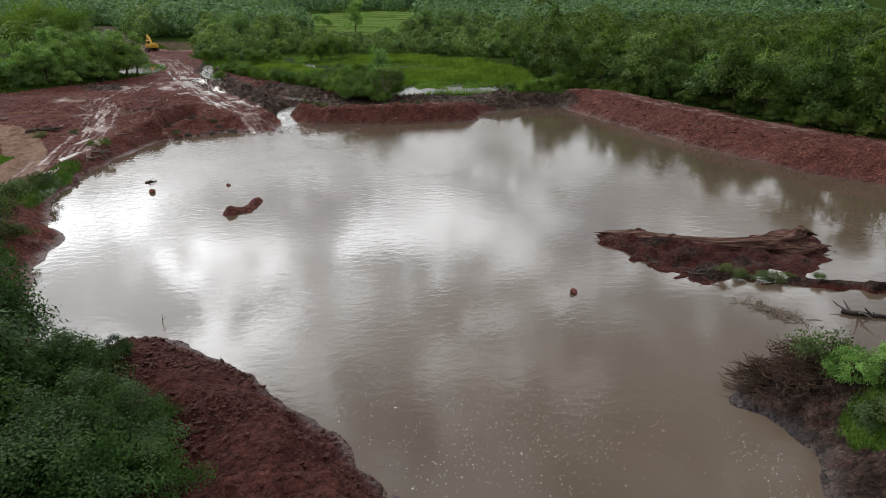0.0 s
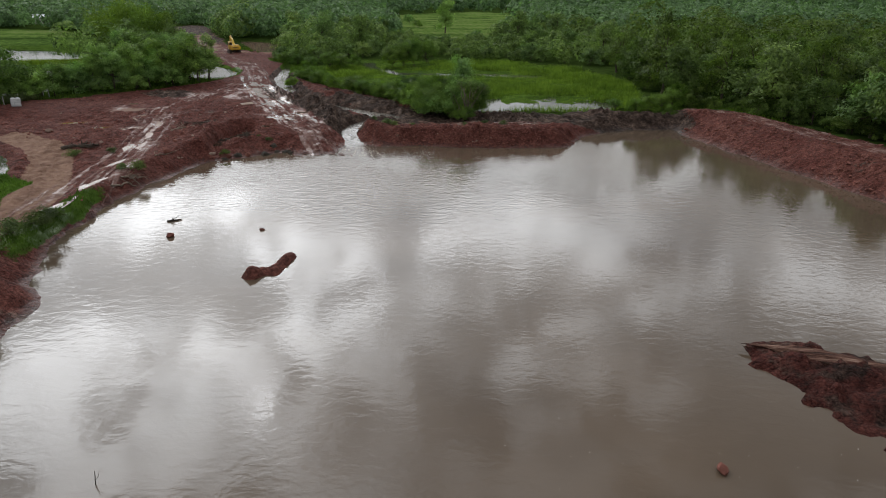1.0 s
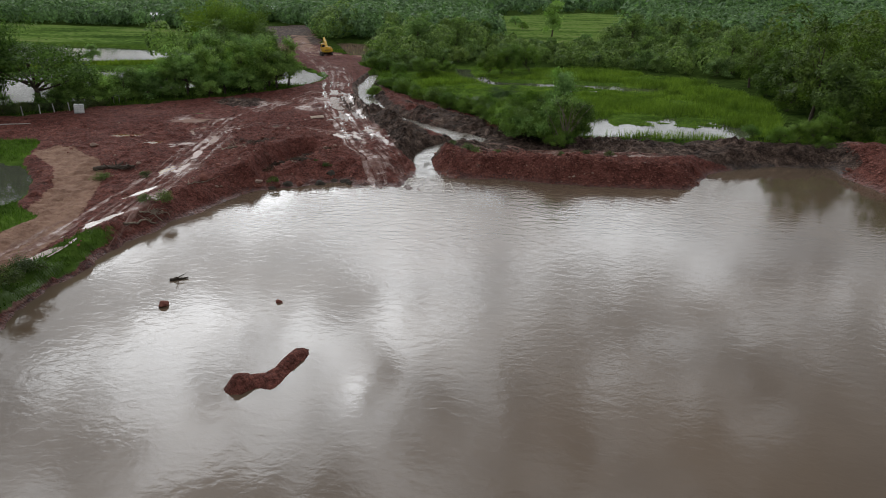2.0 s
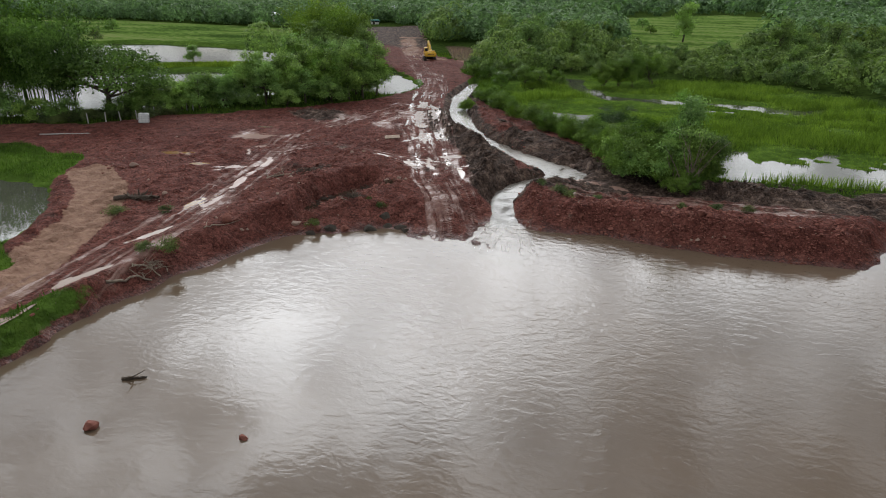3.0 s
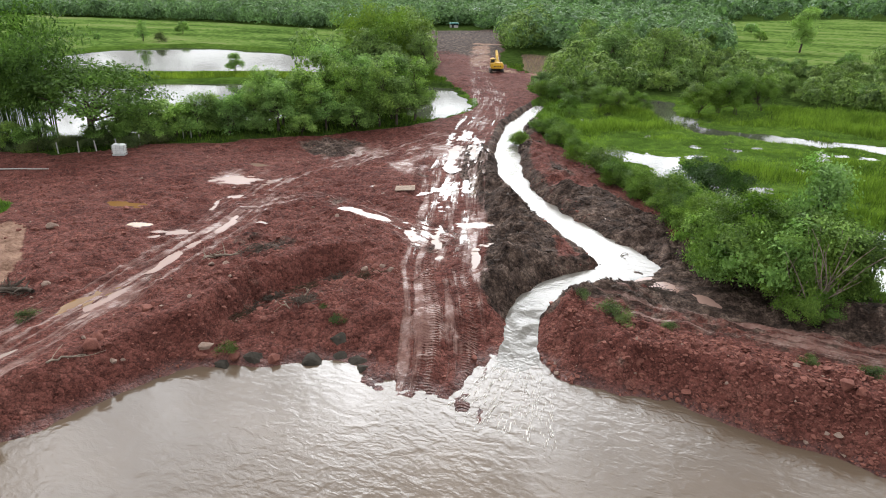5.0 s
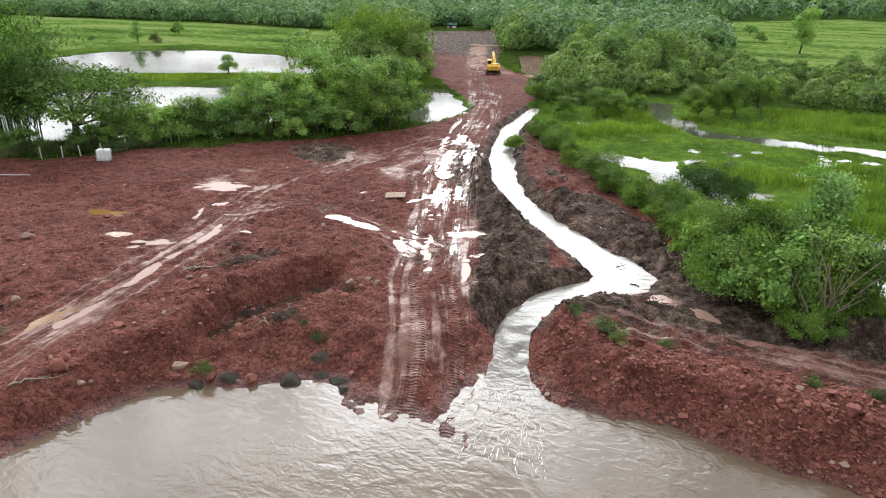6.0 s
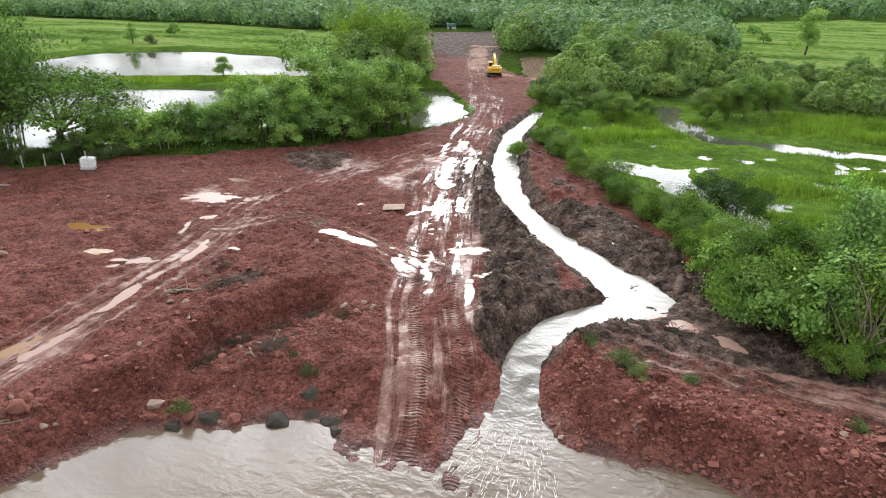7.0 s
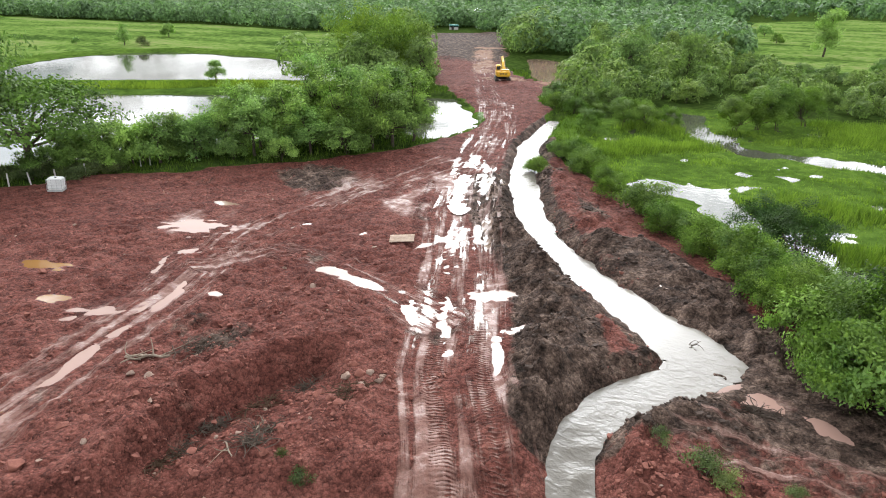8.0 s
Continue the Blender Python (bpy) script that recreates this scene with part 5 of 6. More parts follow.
cx, cy = rng.uniform(36, 110, 2600), rng.uniform(40, 175, 2600)
ok = allowed(cx, cy, 1.8) & (cx > 40) & ~((cx < 66) & (cy < 110) & (along(cx, cy, BANK_ROAD)[0] < 4.4)) & (cx < 60 + 0.75 * (cy - 30))
picked = []
cand = np.stack([cx[ok], cy[ok]], 1)
edge_of = along(cand[:, 0], cand[:, 1], BANK_ROAD)[0]
for i in np.argsort(edge_of + 0.06 * np.maximum(cand[:, 1] - 60, 0)):
    x, y = cand[i]
    edge = edge_of[i]
    gap = 2.4 if edge < 8 else 4.6
    if all((x - a) ** 2 + (y - b) ** 2 > gap ** 2 for a, b in picked):
        picked.append((x, y))
        plant("deepscrub" if edge < 7 else ("deeptall", "deepwood", "deepwood", "deepscrub", "wood")[rng.integers(0, 5)], x, y, rng.uniform(0.45, 0.8) if edge < 7 else rng.uniform(0.7, 1.2), 3, 1.7)
    if len(picked) > 150:
        break
for i in range(34):
    t = i / 33
    line = np.array(BANK_ROAD[:-1])
    x, y = np.interp(t * (len(line) - 1), np.arange(len(line)), line[:, 0]), np.interp(t * (len(line) - 1), np.arange(len(line)), line[:, 1])
    plant("deepscrub", x + 5.6 + rng.uniform(0, 2.0), y + 2.2 + rng.normal(0, 0.6), rng.uniform(0.38, 0.62), 3)
# scrub belt beyond the marsh
cx, cy = rng.uniform(-46, 60, 900), rng.uniform(170, 262, 900)
ok = allowed(cx, cy, 2.0)
belt = []
for x, y in zip(cx[ok], cy[ok]):
    if all((x - a) ** 2 + (y - b) ** 2 > 3.7 ** 2 for a, b in belt):
        belt.append((x, y))
        low_edge = y < 192 or -12 < x < 25
        plant("scrub" if low_edge or rng.random() < 0.45 else ("wood", "woodtall")[rng.integers(0, 2)], x, y, rng.uniform(0.45, 0.75) if -12 < x < 25 else rng.uniform(0.65, 1.0), 3, 1.8)
    if len(belt) > 170:
        break


def far_wood(name, label, n, region, seed, tall=(6, 10), per=170, size=1.0, leaf=None):
    """One object of many distant tree crowns."""
    g = np.random.default_rng(seed)
    x, y = g.uniform(region[0], region[1], n), g.uniform(region[2], region[3], n)
    ok = allowed(x, y, 2.5) & (np.abs(x - (-30 - 0.3 * (y - 200))) < 90 + 0.9 * y)
    for hx, hy in ((-174, 341), (-152, 417), (-125, 336)):
        away = math.hypot(hx, hy - 60)
        ok &= along(x, y, [(hx, hy), (hx - 34 * hx / away, hy - 34 * (hy - 60) / away)])[0] > 10
    taken = np.array(picked + belt)
    ok[ok] = np.min((x[ok][:, None] - taken[:, 0]) ** 2 + (y[ok][:, None] - taken[:, 1]) ** 2, axis=1) > 2.8 ** 2
    x, y = x[ok], y[ok]
    m = len(x)
    hgt = g.uniform(*tall, m) * g.uniform(0.7, 1.15, m) * (0.85 + 0.4 * value_noise(x / 30, y / 30, 5))
    hgt = np.where((x > -12) & (x < 25) & (y < 262), hgt * 0.6, hgt)
    wid = hgt * g.uniform(0.36, 0.56, m)
    k = np.repeat(np.arange(m), per)
    v = g.normal(0, 1, (len(k), 3))
    v /= np.linalg.norm(v, axis=1)[:, None]
    v[:, 2] = np.where(v[:, 2] < -0.75, -v[:, 2], v[:, 2])
    lump = 0.8 + 0.35 * value_noise(v[:, 0] * 2.2 + k * 3.1, v[:, 1] * 2.2 + v[:, 2] * 1.7, 9)
    base = heights(x, y)
    c = np.stack([x[k] + v[:, 0] * wid[k] * lump, y[k] + v[:, 1] * wid[k] * lump, base[k] + hgt[k] * (0.48 + 0.48 * v[:, 2] * lump)], 1)
    mesh = mesh_of(name, *leaf_cards(c, v, size * g.uniform(0.6, 1.3, len(k)) * (0.7 + 0.05 * hgt[k]), g), leaf or LEAF_FAR)
    return thing(name, label, "woodland", None, mesh, kind="stuff")


def leaf_cards(p, outward, s, g):
    n = outward * 1.0 + g.normal(0, 1, p.shape) * 0.4 + np.array([0, 0, 0.35])
    n /= np.linalg.norm(n, axis=1)[:, None]
    a = np.cross(n, g.normal(0, 1, p.shape))
    a /= np.linalg.norm(a, axis=1)[:, None] + 1e-9
    b = np.cross(n, a)
    s = s[:, None]
    tri = np.stack([p - a * s * 0.5 + b * s * 0.4, p + a * s * 0.55, p - a * s * 0.4 - b * s * 0.42], 1)
    return tri.reshape(-1, 3), np.arange(len(p) * 3).reshape(-1, 3)


far_wood("far_woodland", "dense green woodland beyond the fields", 6200, (-480, 230, 250, 440), 21, (6, 10), 110, 1.1, LEAF_HAZED)
far_wood("belt_woodland", "green scrub and trees beyond the marsh", 520, (-46, 64, 172, 262), 25, (3.5, 7), 420, 0.55)
far_wood("strip_woodland", "green woodland beside the bare strip", 300, (-125, -60, 175, 262), 24, (6, 10), 420, 0.62)
far_wood("bank_woodland", "dense green woodland behind the embankment", 520, (46, 190, 50, 240), 23, (4, 11), 480, 0.6, LEAF_DEEP)
far_wood("distant_woodland", "distant green woodland on the plain", 2600, (-900, 700, 430, 1100), 22, (9, 15), 60, 2.8, LEAF_HAZED)


# ---- grasses ----
def blades(name, label, x, y, z, tall, wide, mat, seed):
    g = np.random.default_rng(seed)
    n = len(x)
    a = g.uniform(0, 2 * np.pi, n)
    lx, ly = g.normal(0, 0.28, n) * tall, g.normal(0, 0.28, n) * tall
    w2 = wide * g.uniform(0.6, 1.4, n)
    v = np.stack([np.stack([x - np.cos(a) * w2, y - np.sin(a) * w2, z - 0.05], 1), np.stack([x + np.cos(a) * w2, y + np.sin(a) * w2, z - 0.05], 1), np.stack([x + lx, y + ly, z + tall], 1)], 1)
    return thing(name, label, "grass", None, mesh_of(name, v.reshape(-1, 3), np.arange(n * 3).reshape(-1, 3), mat), kind="stuff")


x, y = rng.uniform(-24, 42, 180000), rng.uniform(108, 183, 180000)
t = covers(x, y)
reed = np.clip(0.35 + 1.1 * fbm(x / 9 + 3, y / 5, 61, 3) + 0.5 * smooth(x, 0, 14), 0, 1)
ok = (t["swamp"] > 0.5) & (t["h"] > MARSH_LEVEL - 0.02) & (rng.random(len(x)) < 0.25 + 0.75 * reed)
x, y, z, reed = x[ok], y[ok], t["h"][ok], reed[ok]
blades("marsh_grass", "bright green reeds and grass in the marsh", x, y, z, (0.12 + 1.0 * reed ** 2) * rng.uniform(0.6, 1.2, len(x)), 0.05, BLADE, 3)
x, y = rng.uniform(-62, -22, 90000), rng.uniform(40, 98, 90000)
t = covers(x, y)
ok = (t["turf"] > 0.45) & (t["h"] > 0.25) & (np.min([outside(x, y, q[0]) for q in PONDS], axis=0) > 0.3)
blades("bank_grass", "green grass along the banks", x[ok], y[ok], t["h"][ok], rng.uniform(0.12, 0.45, ok.sum()), 0.03, TURF, 4)
x, y = rng.uniform(18, 28, 5000), rng.uniform(15, 23, 5000)
t = covers(x, y)
ok = (t["turf"] > 0.4) & (t["h"] > 0.1)
blades("headland_grass", "green grass on the muddy headland", x[ok], y[ok], t["h"][ok], rng.uniform(0.15, 0.6, ok.sum()), 0.025, TURF, 8)
x, y = rng.uniform(-130, -66, 60000), rng.uniform(136, 178, 60000)
r = along(x, y, [(-128, 139), (-112, 151), (-92, 165.5), (-74, 174)])[0]
ok = (r < 3.4) & (rng.random(len(x)) < 0.8)
blades("dyke_grass", "tall bright grass on the pond dyke", x[ok], y[ok], heights(x[ok], y[ok]), rng.uniform(0.3, 0.9, ok.sum()), 0.07, BLADE, 5)
x, y = rng.uniform(-80, 66, 160000), rng.uniform(100, 215, 160000)
t = covers(x, y)
ok = (t["works"] > 0.2) & (t["works"] < 7) & (t["swamp"] < 0.3) & (t["h"] > 1.25) & (np.min([outside(x, y, q[0]) for q in PONDS], axis=0) > 0.4)
blades("edge_grass", "rough green grass around the earthworks", x[ok], y[ok], t["h"][ok], rng.uniform(0.15, 0.7, ok.sum()), 0.05, TURF, 6)


# ---- excavator ----
def excavator(x, y, heading):
    ob = thing("excavator", "yellow tracked excavator with raised boom on the dirt road", "excavator", pose(x, y, height(x, y) - 0.08, 0, 0, heading))
    for side in (-1.15, 1.15):
        outline = [(-1.95, 0.42), (-1.75, 0.1), (-1.4, 0.0), (1.4, 0.0), (1.75, 0.1), (1.95, 0.42), (1.75, 0.76), (1.45, 0.86), (-1.45, 0.86), (-1.75, 0.76)]
        tr = part("track", extruded(outline, 0.6, (side, 0, 0), 0.05), STEEL_DARK, ob)
        for k in range(14):
            part("track_shoe", box(0.62, 0.1, 0.05, (side, -1.5 + k * 0.23, 0.88), bevel=0.01), STEEL_DARK, tr)
        for yy in (-1.5, 1.5):
            part("sprocket", rod((side - 0.33, yy, 0.43), (side + 0.33, yy, 0.43), 0.3, sides=14), STEEL_DARK, tr)
    part("undercarriage", box(1.8, 1.7, 0.5, (0, 0, 0.65), bevel=0.08), STEEL_DARK, ob)
    part("turntable", rod((0, 0, 0.85), (0, 0, 1.05), 0.75, sides=24), STEEL_DARK, ob)
    body = part("house", box(2.65, 3.2, 0.95, (0, -0.55, 1.55), bevel=0.1), PAINT_YELLOW, ob, "yellow engine house")
    part("engine_hood", box(1.7, 1.5, 0.32, (0.3, -1.1, 2.16), bevel=0.08), PAINT_YELLOW, body)
    part("exhaust_pipe", rod((0.75, -0.9, 2.25), (0.75, -0.9, 2.75), 0.06), STEEL_DARK, body)
    part("counterweight", box(2.6, 0.75, 1.0, (0, -2.35, 1.6), bevel=0.2), PAINT_YELLOW, body)
    for k in range(5):
        part("lettering", box(0.2, 0.02, 0.22, (-0.62 + 0.3 * k, -2.735, 1.65), bevel=0), LETTERING, body)
    for side in (-1.33, 1.33):
        for k in range(3):
            part("louvre", box(0.02, 0.5, 0.06, (side, -1.0, 1.45 + 0.14 * k), bevel=0), STEEL_DARK, body)
    part("handrail", rod((1.2, 0.3, 2.05), (1.2, 0.3, 2.5), 0.025), STEEL_DARK, body)
    cab = part("cab", box(1.0, 1.7, 1.5, (-0.8, 0.35, 2.25), bevel=0.12, taper=0.92), PAINT_YELLOW, ob, "yellow cab with dark windows")
    for w_at, w_size in (((-0.8, 1.2, 2.45), (0.8, 0.03, 0.9)), ((-0.8, -0.49, 2.5), (0.75, 0.03, 0.65)), ((-1.29, 0.35, 2.5), (0.03, 1.2, 0.8)), ((-0.31, 0.35, 2.5), (0.03, 1.2, 0.8))):
        part("window", box(*w_size, w_at, bevel=0.01), WINDOW, cab)
    boom = part("boom", extruded([(0.1, 1.79), (0.35, 1.57), (2.6, 3.03), (4.7, 3.80), (4.85, 4.02), (4.5, 4.05), (2.1, 3.46)], 0.45, (0.25, 0, 0), 0.03), PAINT_YELLOW, ob)
    for dx in (-0.12, 0.62):
        part("cylinder", rod((dx, 0.9, 1.66), (dx, 1.9, 2.47), 0.09), PAINT_YELLOW, boom)
        part("piston_rod", rod((dx, 1.9, 2.47), (dx, 2.5, 3.00), 0.05), CHROME, boom)
    arm = part("stick", extruded([(4.3, 4.17), (4.6, 4.30), (5.0, 4.08), (5.75, 2.22), (5.5, 2.16), (4.4, 3.83)], 0.38, (0.25, 0, 0), 0.03), PAINT_YELLOW, ob)
    part("cylinder", rod((0.25, 2.8, 3.71), (0.25, 4.3, 4.23), 0.1), PAINT_YELLOW, arm)
    part("bucket", extruded([(5.4, 2.28), (5.85, 2.25), (6.1, 1.85), (5.7, 1.45), (5.0, 1.48), (4.85, 1.60), (5.4, 1.69), (5.5, 1.97)], 1.1, (0.25, 0, 0), 0.02), STEEL_DARK, ob, "muddy steel bucket")
    for k in range(5):
        part("tooth", box(0.1, 0.3, 0.08, (-0.2 + 0.225 * k, 4.8, 1.5), bevel=0.01), STEEL_DARK, ob)


excavator(-49.8, 197.6, 26)


# ---- things on the earthworks ----
def caged_tank(x, y, turn):
    ob = thing("liquid_tank", "white plastic liquid tank in a wire cage", "tank", pose(x, y, height(x, y), 0, 3, turn))
    part("pallet", box(1.2, 1.0, 0.14, (0, 0, 0.07), bevel=0.01), GALVANISED, ob)
    body = part("bottle", box(1.14, 0.94, 0.98, (0, 0, 0.64), bevel=0.08), TANK_WHITE, ob, "milky white plastic bottle")
    part("cap", rod((0, 0, 1.12), (0, 0, 1.18), 0.1), STEEL_DARK, body)
    for z in (0.3, 0.55, 0.8, 1.05):
        for a, b in (((-0.6, -0.5), (0.6, -0.5)), ((0.6, -0.5), (0.6, 0.5)), ((0.6, 0.5), (-0.6, 0.5)), ((-0.6, 0.5), (-0.6, -0.5))):
            part("cage_bar", rod((*a, z), (*b, z), 0.012, sides=6), GALVANISED, ob)
    for cx_, cy_ in ((-0.6, -0.5), (-0.2, -0.5), (0.2, -0.5), (0.6, -0.5), (0.6, 0), (0.6, 0.5), (0.2, 0.5), (-0.2, 0.5), (-0.6, 0.5), (-0.6, 0)):
        part("cage_bar", rod((cx_, cy_, 0.14), (cx_, cy_, 1.1), 0.012, sides=6), GALVANISED, ob)


caged_tank(-56.4, 109.6, 35)

pallet_ob = thing("plank_panel", "muddy flat plank panel lying on the track", "board", pose(-24.8, 113.6, height(-24.8, 113.6) + 0.12, 4, -3, 25))
for k in range(5):
    part("plank", box(1.75, 0.22, 0.04, (0, -0.48 + 0.24 * k, 0.05), bevel=0.008), PLANK, pallet_ob)
for dx in (-0.7, 0.7):
    part("batten", box(0.08, 1.2, 0.05, (dx, 0, 0), bevel=0.008), PLANK, pallet_ob)


def post(x, y, tall):
    ob = thing("fence_post", "slim weathered concrete fence post", "post", pose(x, y, height(x, y) - 0.1, rng.normal(0, 3), rng.normal(0, 3), 20), group="fence posts")
    part("shaft", box(0.12, 0.12, tall, (0, 0, tall / 2), bevel=0.02, taper=0.85), CONCRETE, ob)
    part("cap", box(0.12, 0.12, 0.06, (0, 0, tall + 0.03), bevel=0.02), CONCRETE, ob)


for x, y in ((-63.0, 107.4), (-61.4, 108.6), (-60.2, 109.8), (-59.3, 111.6), (-58.6, 114.0), (-57.6, 120.4)):
    post(x, y, 1.25)
tall_pole = thing("pole", "slim grey pole standing among shrubs", "pole", pose(-58.0, 119.6, height(-58.0, 119.6), 0, 2, 0))
part("shaft", rod((0, 0, -0.2), (0, 0, 3.0), 0.06, 0.045), CONCRETE, tall_pole)
part("cap", rod((0, 0, 3.0), (0, 0, 3.05), 0.06), CONCRETE, tall_pole)


def lying_tube(a, b, r, name, label, cat, mat, seed, bends=0.12, branches=0):
    g = np.random.default_rng(seed)
    n = 8
    t = np.linspace(0, 1, n)
    px, py = a[0] + (b[0] - a[0]) * t, a[1] + (b[1] - a[1]) * t
    px[1:-1] += g.normal(0, bends, n - 2)
    py[1:-1] += g.normal(0, bends, n - 2)
    pz = np.maximum(np.maximum(heights(px, py), 0.0), np.interp(t, [0, 1], [height(*a), height(*b)])) + r * 0.7
    ox, oy, oz = px[0], py[0], pz[0]
    paths = [[(px[k] - ox, py[k] - oy, pz[k] - oz, r * (1 - 0.45 * t[k])) for k in range(n)]]
    for i in range(branches):
        k = g.integers(1, n - 1)
        s = np.array([px[k] - ox, py[k] - oy, pz[k] - oz])
        e = s + np.array([g.normal(0, 0.7), g.normal(0, 0.7), g.uniform(0.05, 0.7)])
        paths.append(limb(s, e, r * 0.5, r * 0.15, 0.08, seed + i))
    return thing(name, label, cat, pose(ox, oy, oz), mesh_of(name, *tubes(paths, 7), mat, True))


lying_tube((-63.2, 100.5), (-58.7, 103.3), 0.09, "pipe", "long pale pipe lying on red earth", "pipe", CONCRETE, 3, 0.01)
lying_tube((-36.8, 83.9), (-33.3, 84.9), 0.22, "log", "dead log with roots beside the tan track", "log", BARK, 4, 0.12, 7)
lying_tube((-28.8, 93.6), (-26.2, 94.0), 0.09, "branch", "pale dead branch lying on red earth", "branch", DEADWOOD, 5, 0.08, 4)
lying_tube((-28.4, 93.0), (-26.6, 94.6), 0.06, "branch", "pale dead branch lying on red earth", "branch", DEADWOOD, 6, 0.08, 3)
lying_tube((-26.4, 72.0), (-25.2, 74.4), 0.10, "branch", "dead branch hanging over the pond's edge", "branch", DEADWOOD, 7, 0.12, 6)
lying_tube((-26.4, 74.2), (-25.2, 75.2), 0.07, "branch", "dead branch hanging over the pond's edge", "branch", DEADWOOD, 8, 0.1, 5)
lying_tube((-25.6, 80.4), (-25.0, 82.0), 0.06, "branch", "pale dead branch among red boulders", "branch", DEADWOOD, 9, 0.05, 2)
lying_tube((-20.6, 91.4), (-19.4, 90.6), 0.05, "branch", "thin dead branch on the dug bench", "branch", DEADWOOD, 10, 0.05, 2)
lying_tube((-20.2, 93.4), (-19.8, 92.4), 0.05, "branch", "thin dead branch on the dug bench", "branch", DEADWOOD, 11, 0.05, 2)
lying_tube((-18.9, 65.0), (-17.9, 65.5), 0.09, "branch", "short branch lying in shallow water", "branch", BARK, 12, 0.03, 2)
lying_tube((22.2, 36.9), (23.6, 35.7), 0.07, "branch", "black wet branch floating beside the spit", "branch", STEEL_DARK, 13, 0.06, 4)
lying_tube((23.0, 36.6), (24.0, 36.0), 0.06, "branch", "black wet branch floating beside the spit", "branch", STEEL_DARK, 14, 0.06, 3)
lying_tube((28.6, 30.2), (31.6, 28.4), 0.16, "log", "dark wet log floating in the pond", "log", STEEL_DARK, 15, 0.08, 8)


def trunk_material():
    m, n = material("rotten reddish wood")
    grain = n.noise(n.vmath("MULTIPLY", n.where, (0.22, 3.0, 3.0)), 1.6, 6, 0.65)
    c = n.ramp(grain, [(0.34, (0.016, 0.009, 0.007)), (0.47, (0.075, 0.036, 0.026)), (0.56, (0.150, 0.080, 0.058)), (0.68, (0.300, 0.195, 0.150))])
    finish(n, c, 0.85, bump=grain, strength=0.8, distance=0.25, spec=0.15)
    return m


def fallen_trunk(x, y, z, turn, length):
    """A huge rotten trunk with split ends and a ragged root plate, half sunk in mud."""
    rings, sides = 90, 40
    t, a = np.meshgrid(np.linspace(0, 1, rings), np.linspace(0, 2 * np.pi, sides, endpoint=False), indexing="ij")
    ca, sa = np.cos(a) * 2.2, np.sin(a) * 2.2
    r = np.interp(t, [0, 0.06, 0.2, 0.35, 0.52, 0.66, 0.8, 0.92, 1], [0.12, 0.42, 0.62, 0.58, 0.46, 0.6, 0.85, 1.0, 0.55])
    r = r * (1 + 0.30 * fbm(ca * 1.6 + 5, sa * 1.6 + t * 3, 81, 3) + 0.16 * fbm(ca * 4 + t * 1.2, sa * 4, 83, 3)) * (1 + 0.55 * smooth(t, 0.62, 0.95) * fbm(ca * 1.3 + t * 9, sa * 1.3 - t * 7, 85, 3))
    jag = fbm(ca * 2.4, sa * 2.4, 87, 3)
    px = length * t + jag * (1.1 * smooth(0.15 - t, 0, 0.15) + 1.3 * smooth(t, 0.8, 1.0))
    py = -1.35 * np.sin(np.pi * t) + r * np.cos(a) * 1.25
    pz = r * np.sin(a) * (0.85 + 0.25 * smooth(t, 0.6, 0.9))
    i, j = np.meshgrid(np.arange(rings - 1), np.arange(sides), indexing="ij")
    jn = (j + 1) % sides
    faces = np.stack([i * sides + j, i * sides + jn, (i + 1) * sides + jn, (i + 1) * sides + j], -1).reshape(-1, 4)
    return thing("fallen_trunk", "huge rotten fallen trunk half sunk in a muddy spit", "trunk", pose(x, y, z, 0, 0, turn), mesh_of("fallen_trunk", np.stack([px.ravel(), py.ravel(), pz.ravel()], 1), faces, trunk_material(), True))


fallen_trunk(19.6, 44.4, 0.25, -16.0, 15.2)
snag = thing("snag", "thin dead stick standing in the pond", "stick", pose(-10.4, 34.6, -0.3), mesh_of("snag", *tubes([limb((0, 0, 0), (0.05, 0.1, 0.85), 0.025, 0.012, 0.05, 2), limb((0.02, 0.03, 0.5), (0.2, 0.08, 0.75), 0.012, 0.008, 0.03, 3)], 6), BARK, True))


def brush(x, y, rx, ry, tall, n, seed, label, mat=DEADWOOD, z=None, turn=0.0):
    """A tangle of twigs."""
    g = np.random.default_rng(seed)
    paths = []
    for i in range(n):
        u, v = g.normal(0, 0.45, 2)
        px, py = u * rx * math.cos(turn) - v * ry * math.sin(turn), u * rx * math.sin(turn) + v * ry * math.cos(turn)
        top = tall * max(0.15, 1 - math.hypot(u, v)) * g.uniform(0.2, 1.0)
        a, l = g.uniform(0, 2 * np.pi), g.uniform(0.3, 1.0)
        paths.append(limb((px, py, top * 0.3), (px + l * math.cos(a), py + l * math.sin(a), top), 0.03, 0.01, 0.08, seed * 7 + i))
    return thing("brush_pile", label, "brush", pose(x, y, height(x, y) if z is None else z), mesh_of("brush_pile", *tubes(paths, 4), mat), kind="stuff")


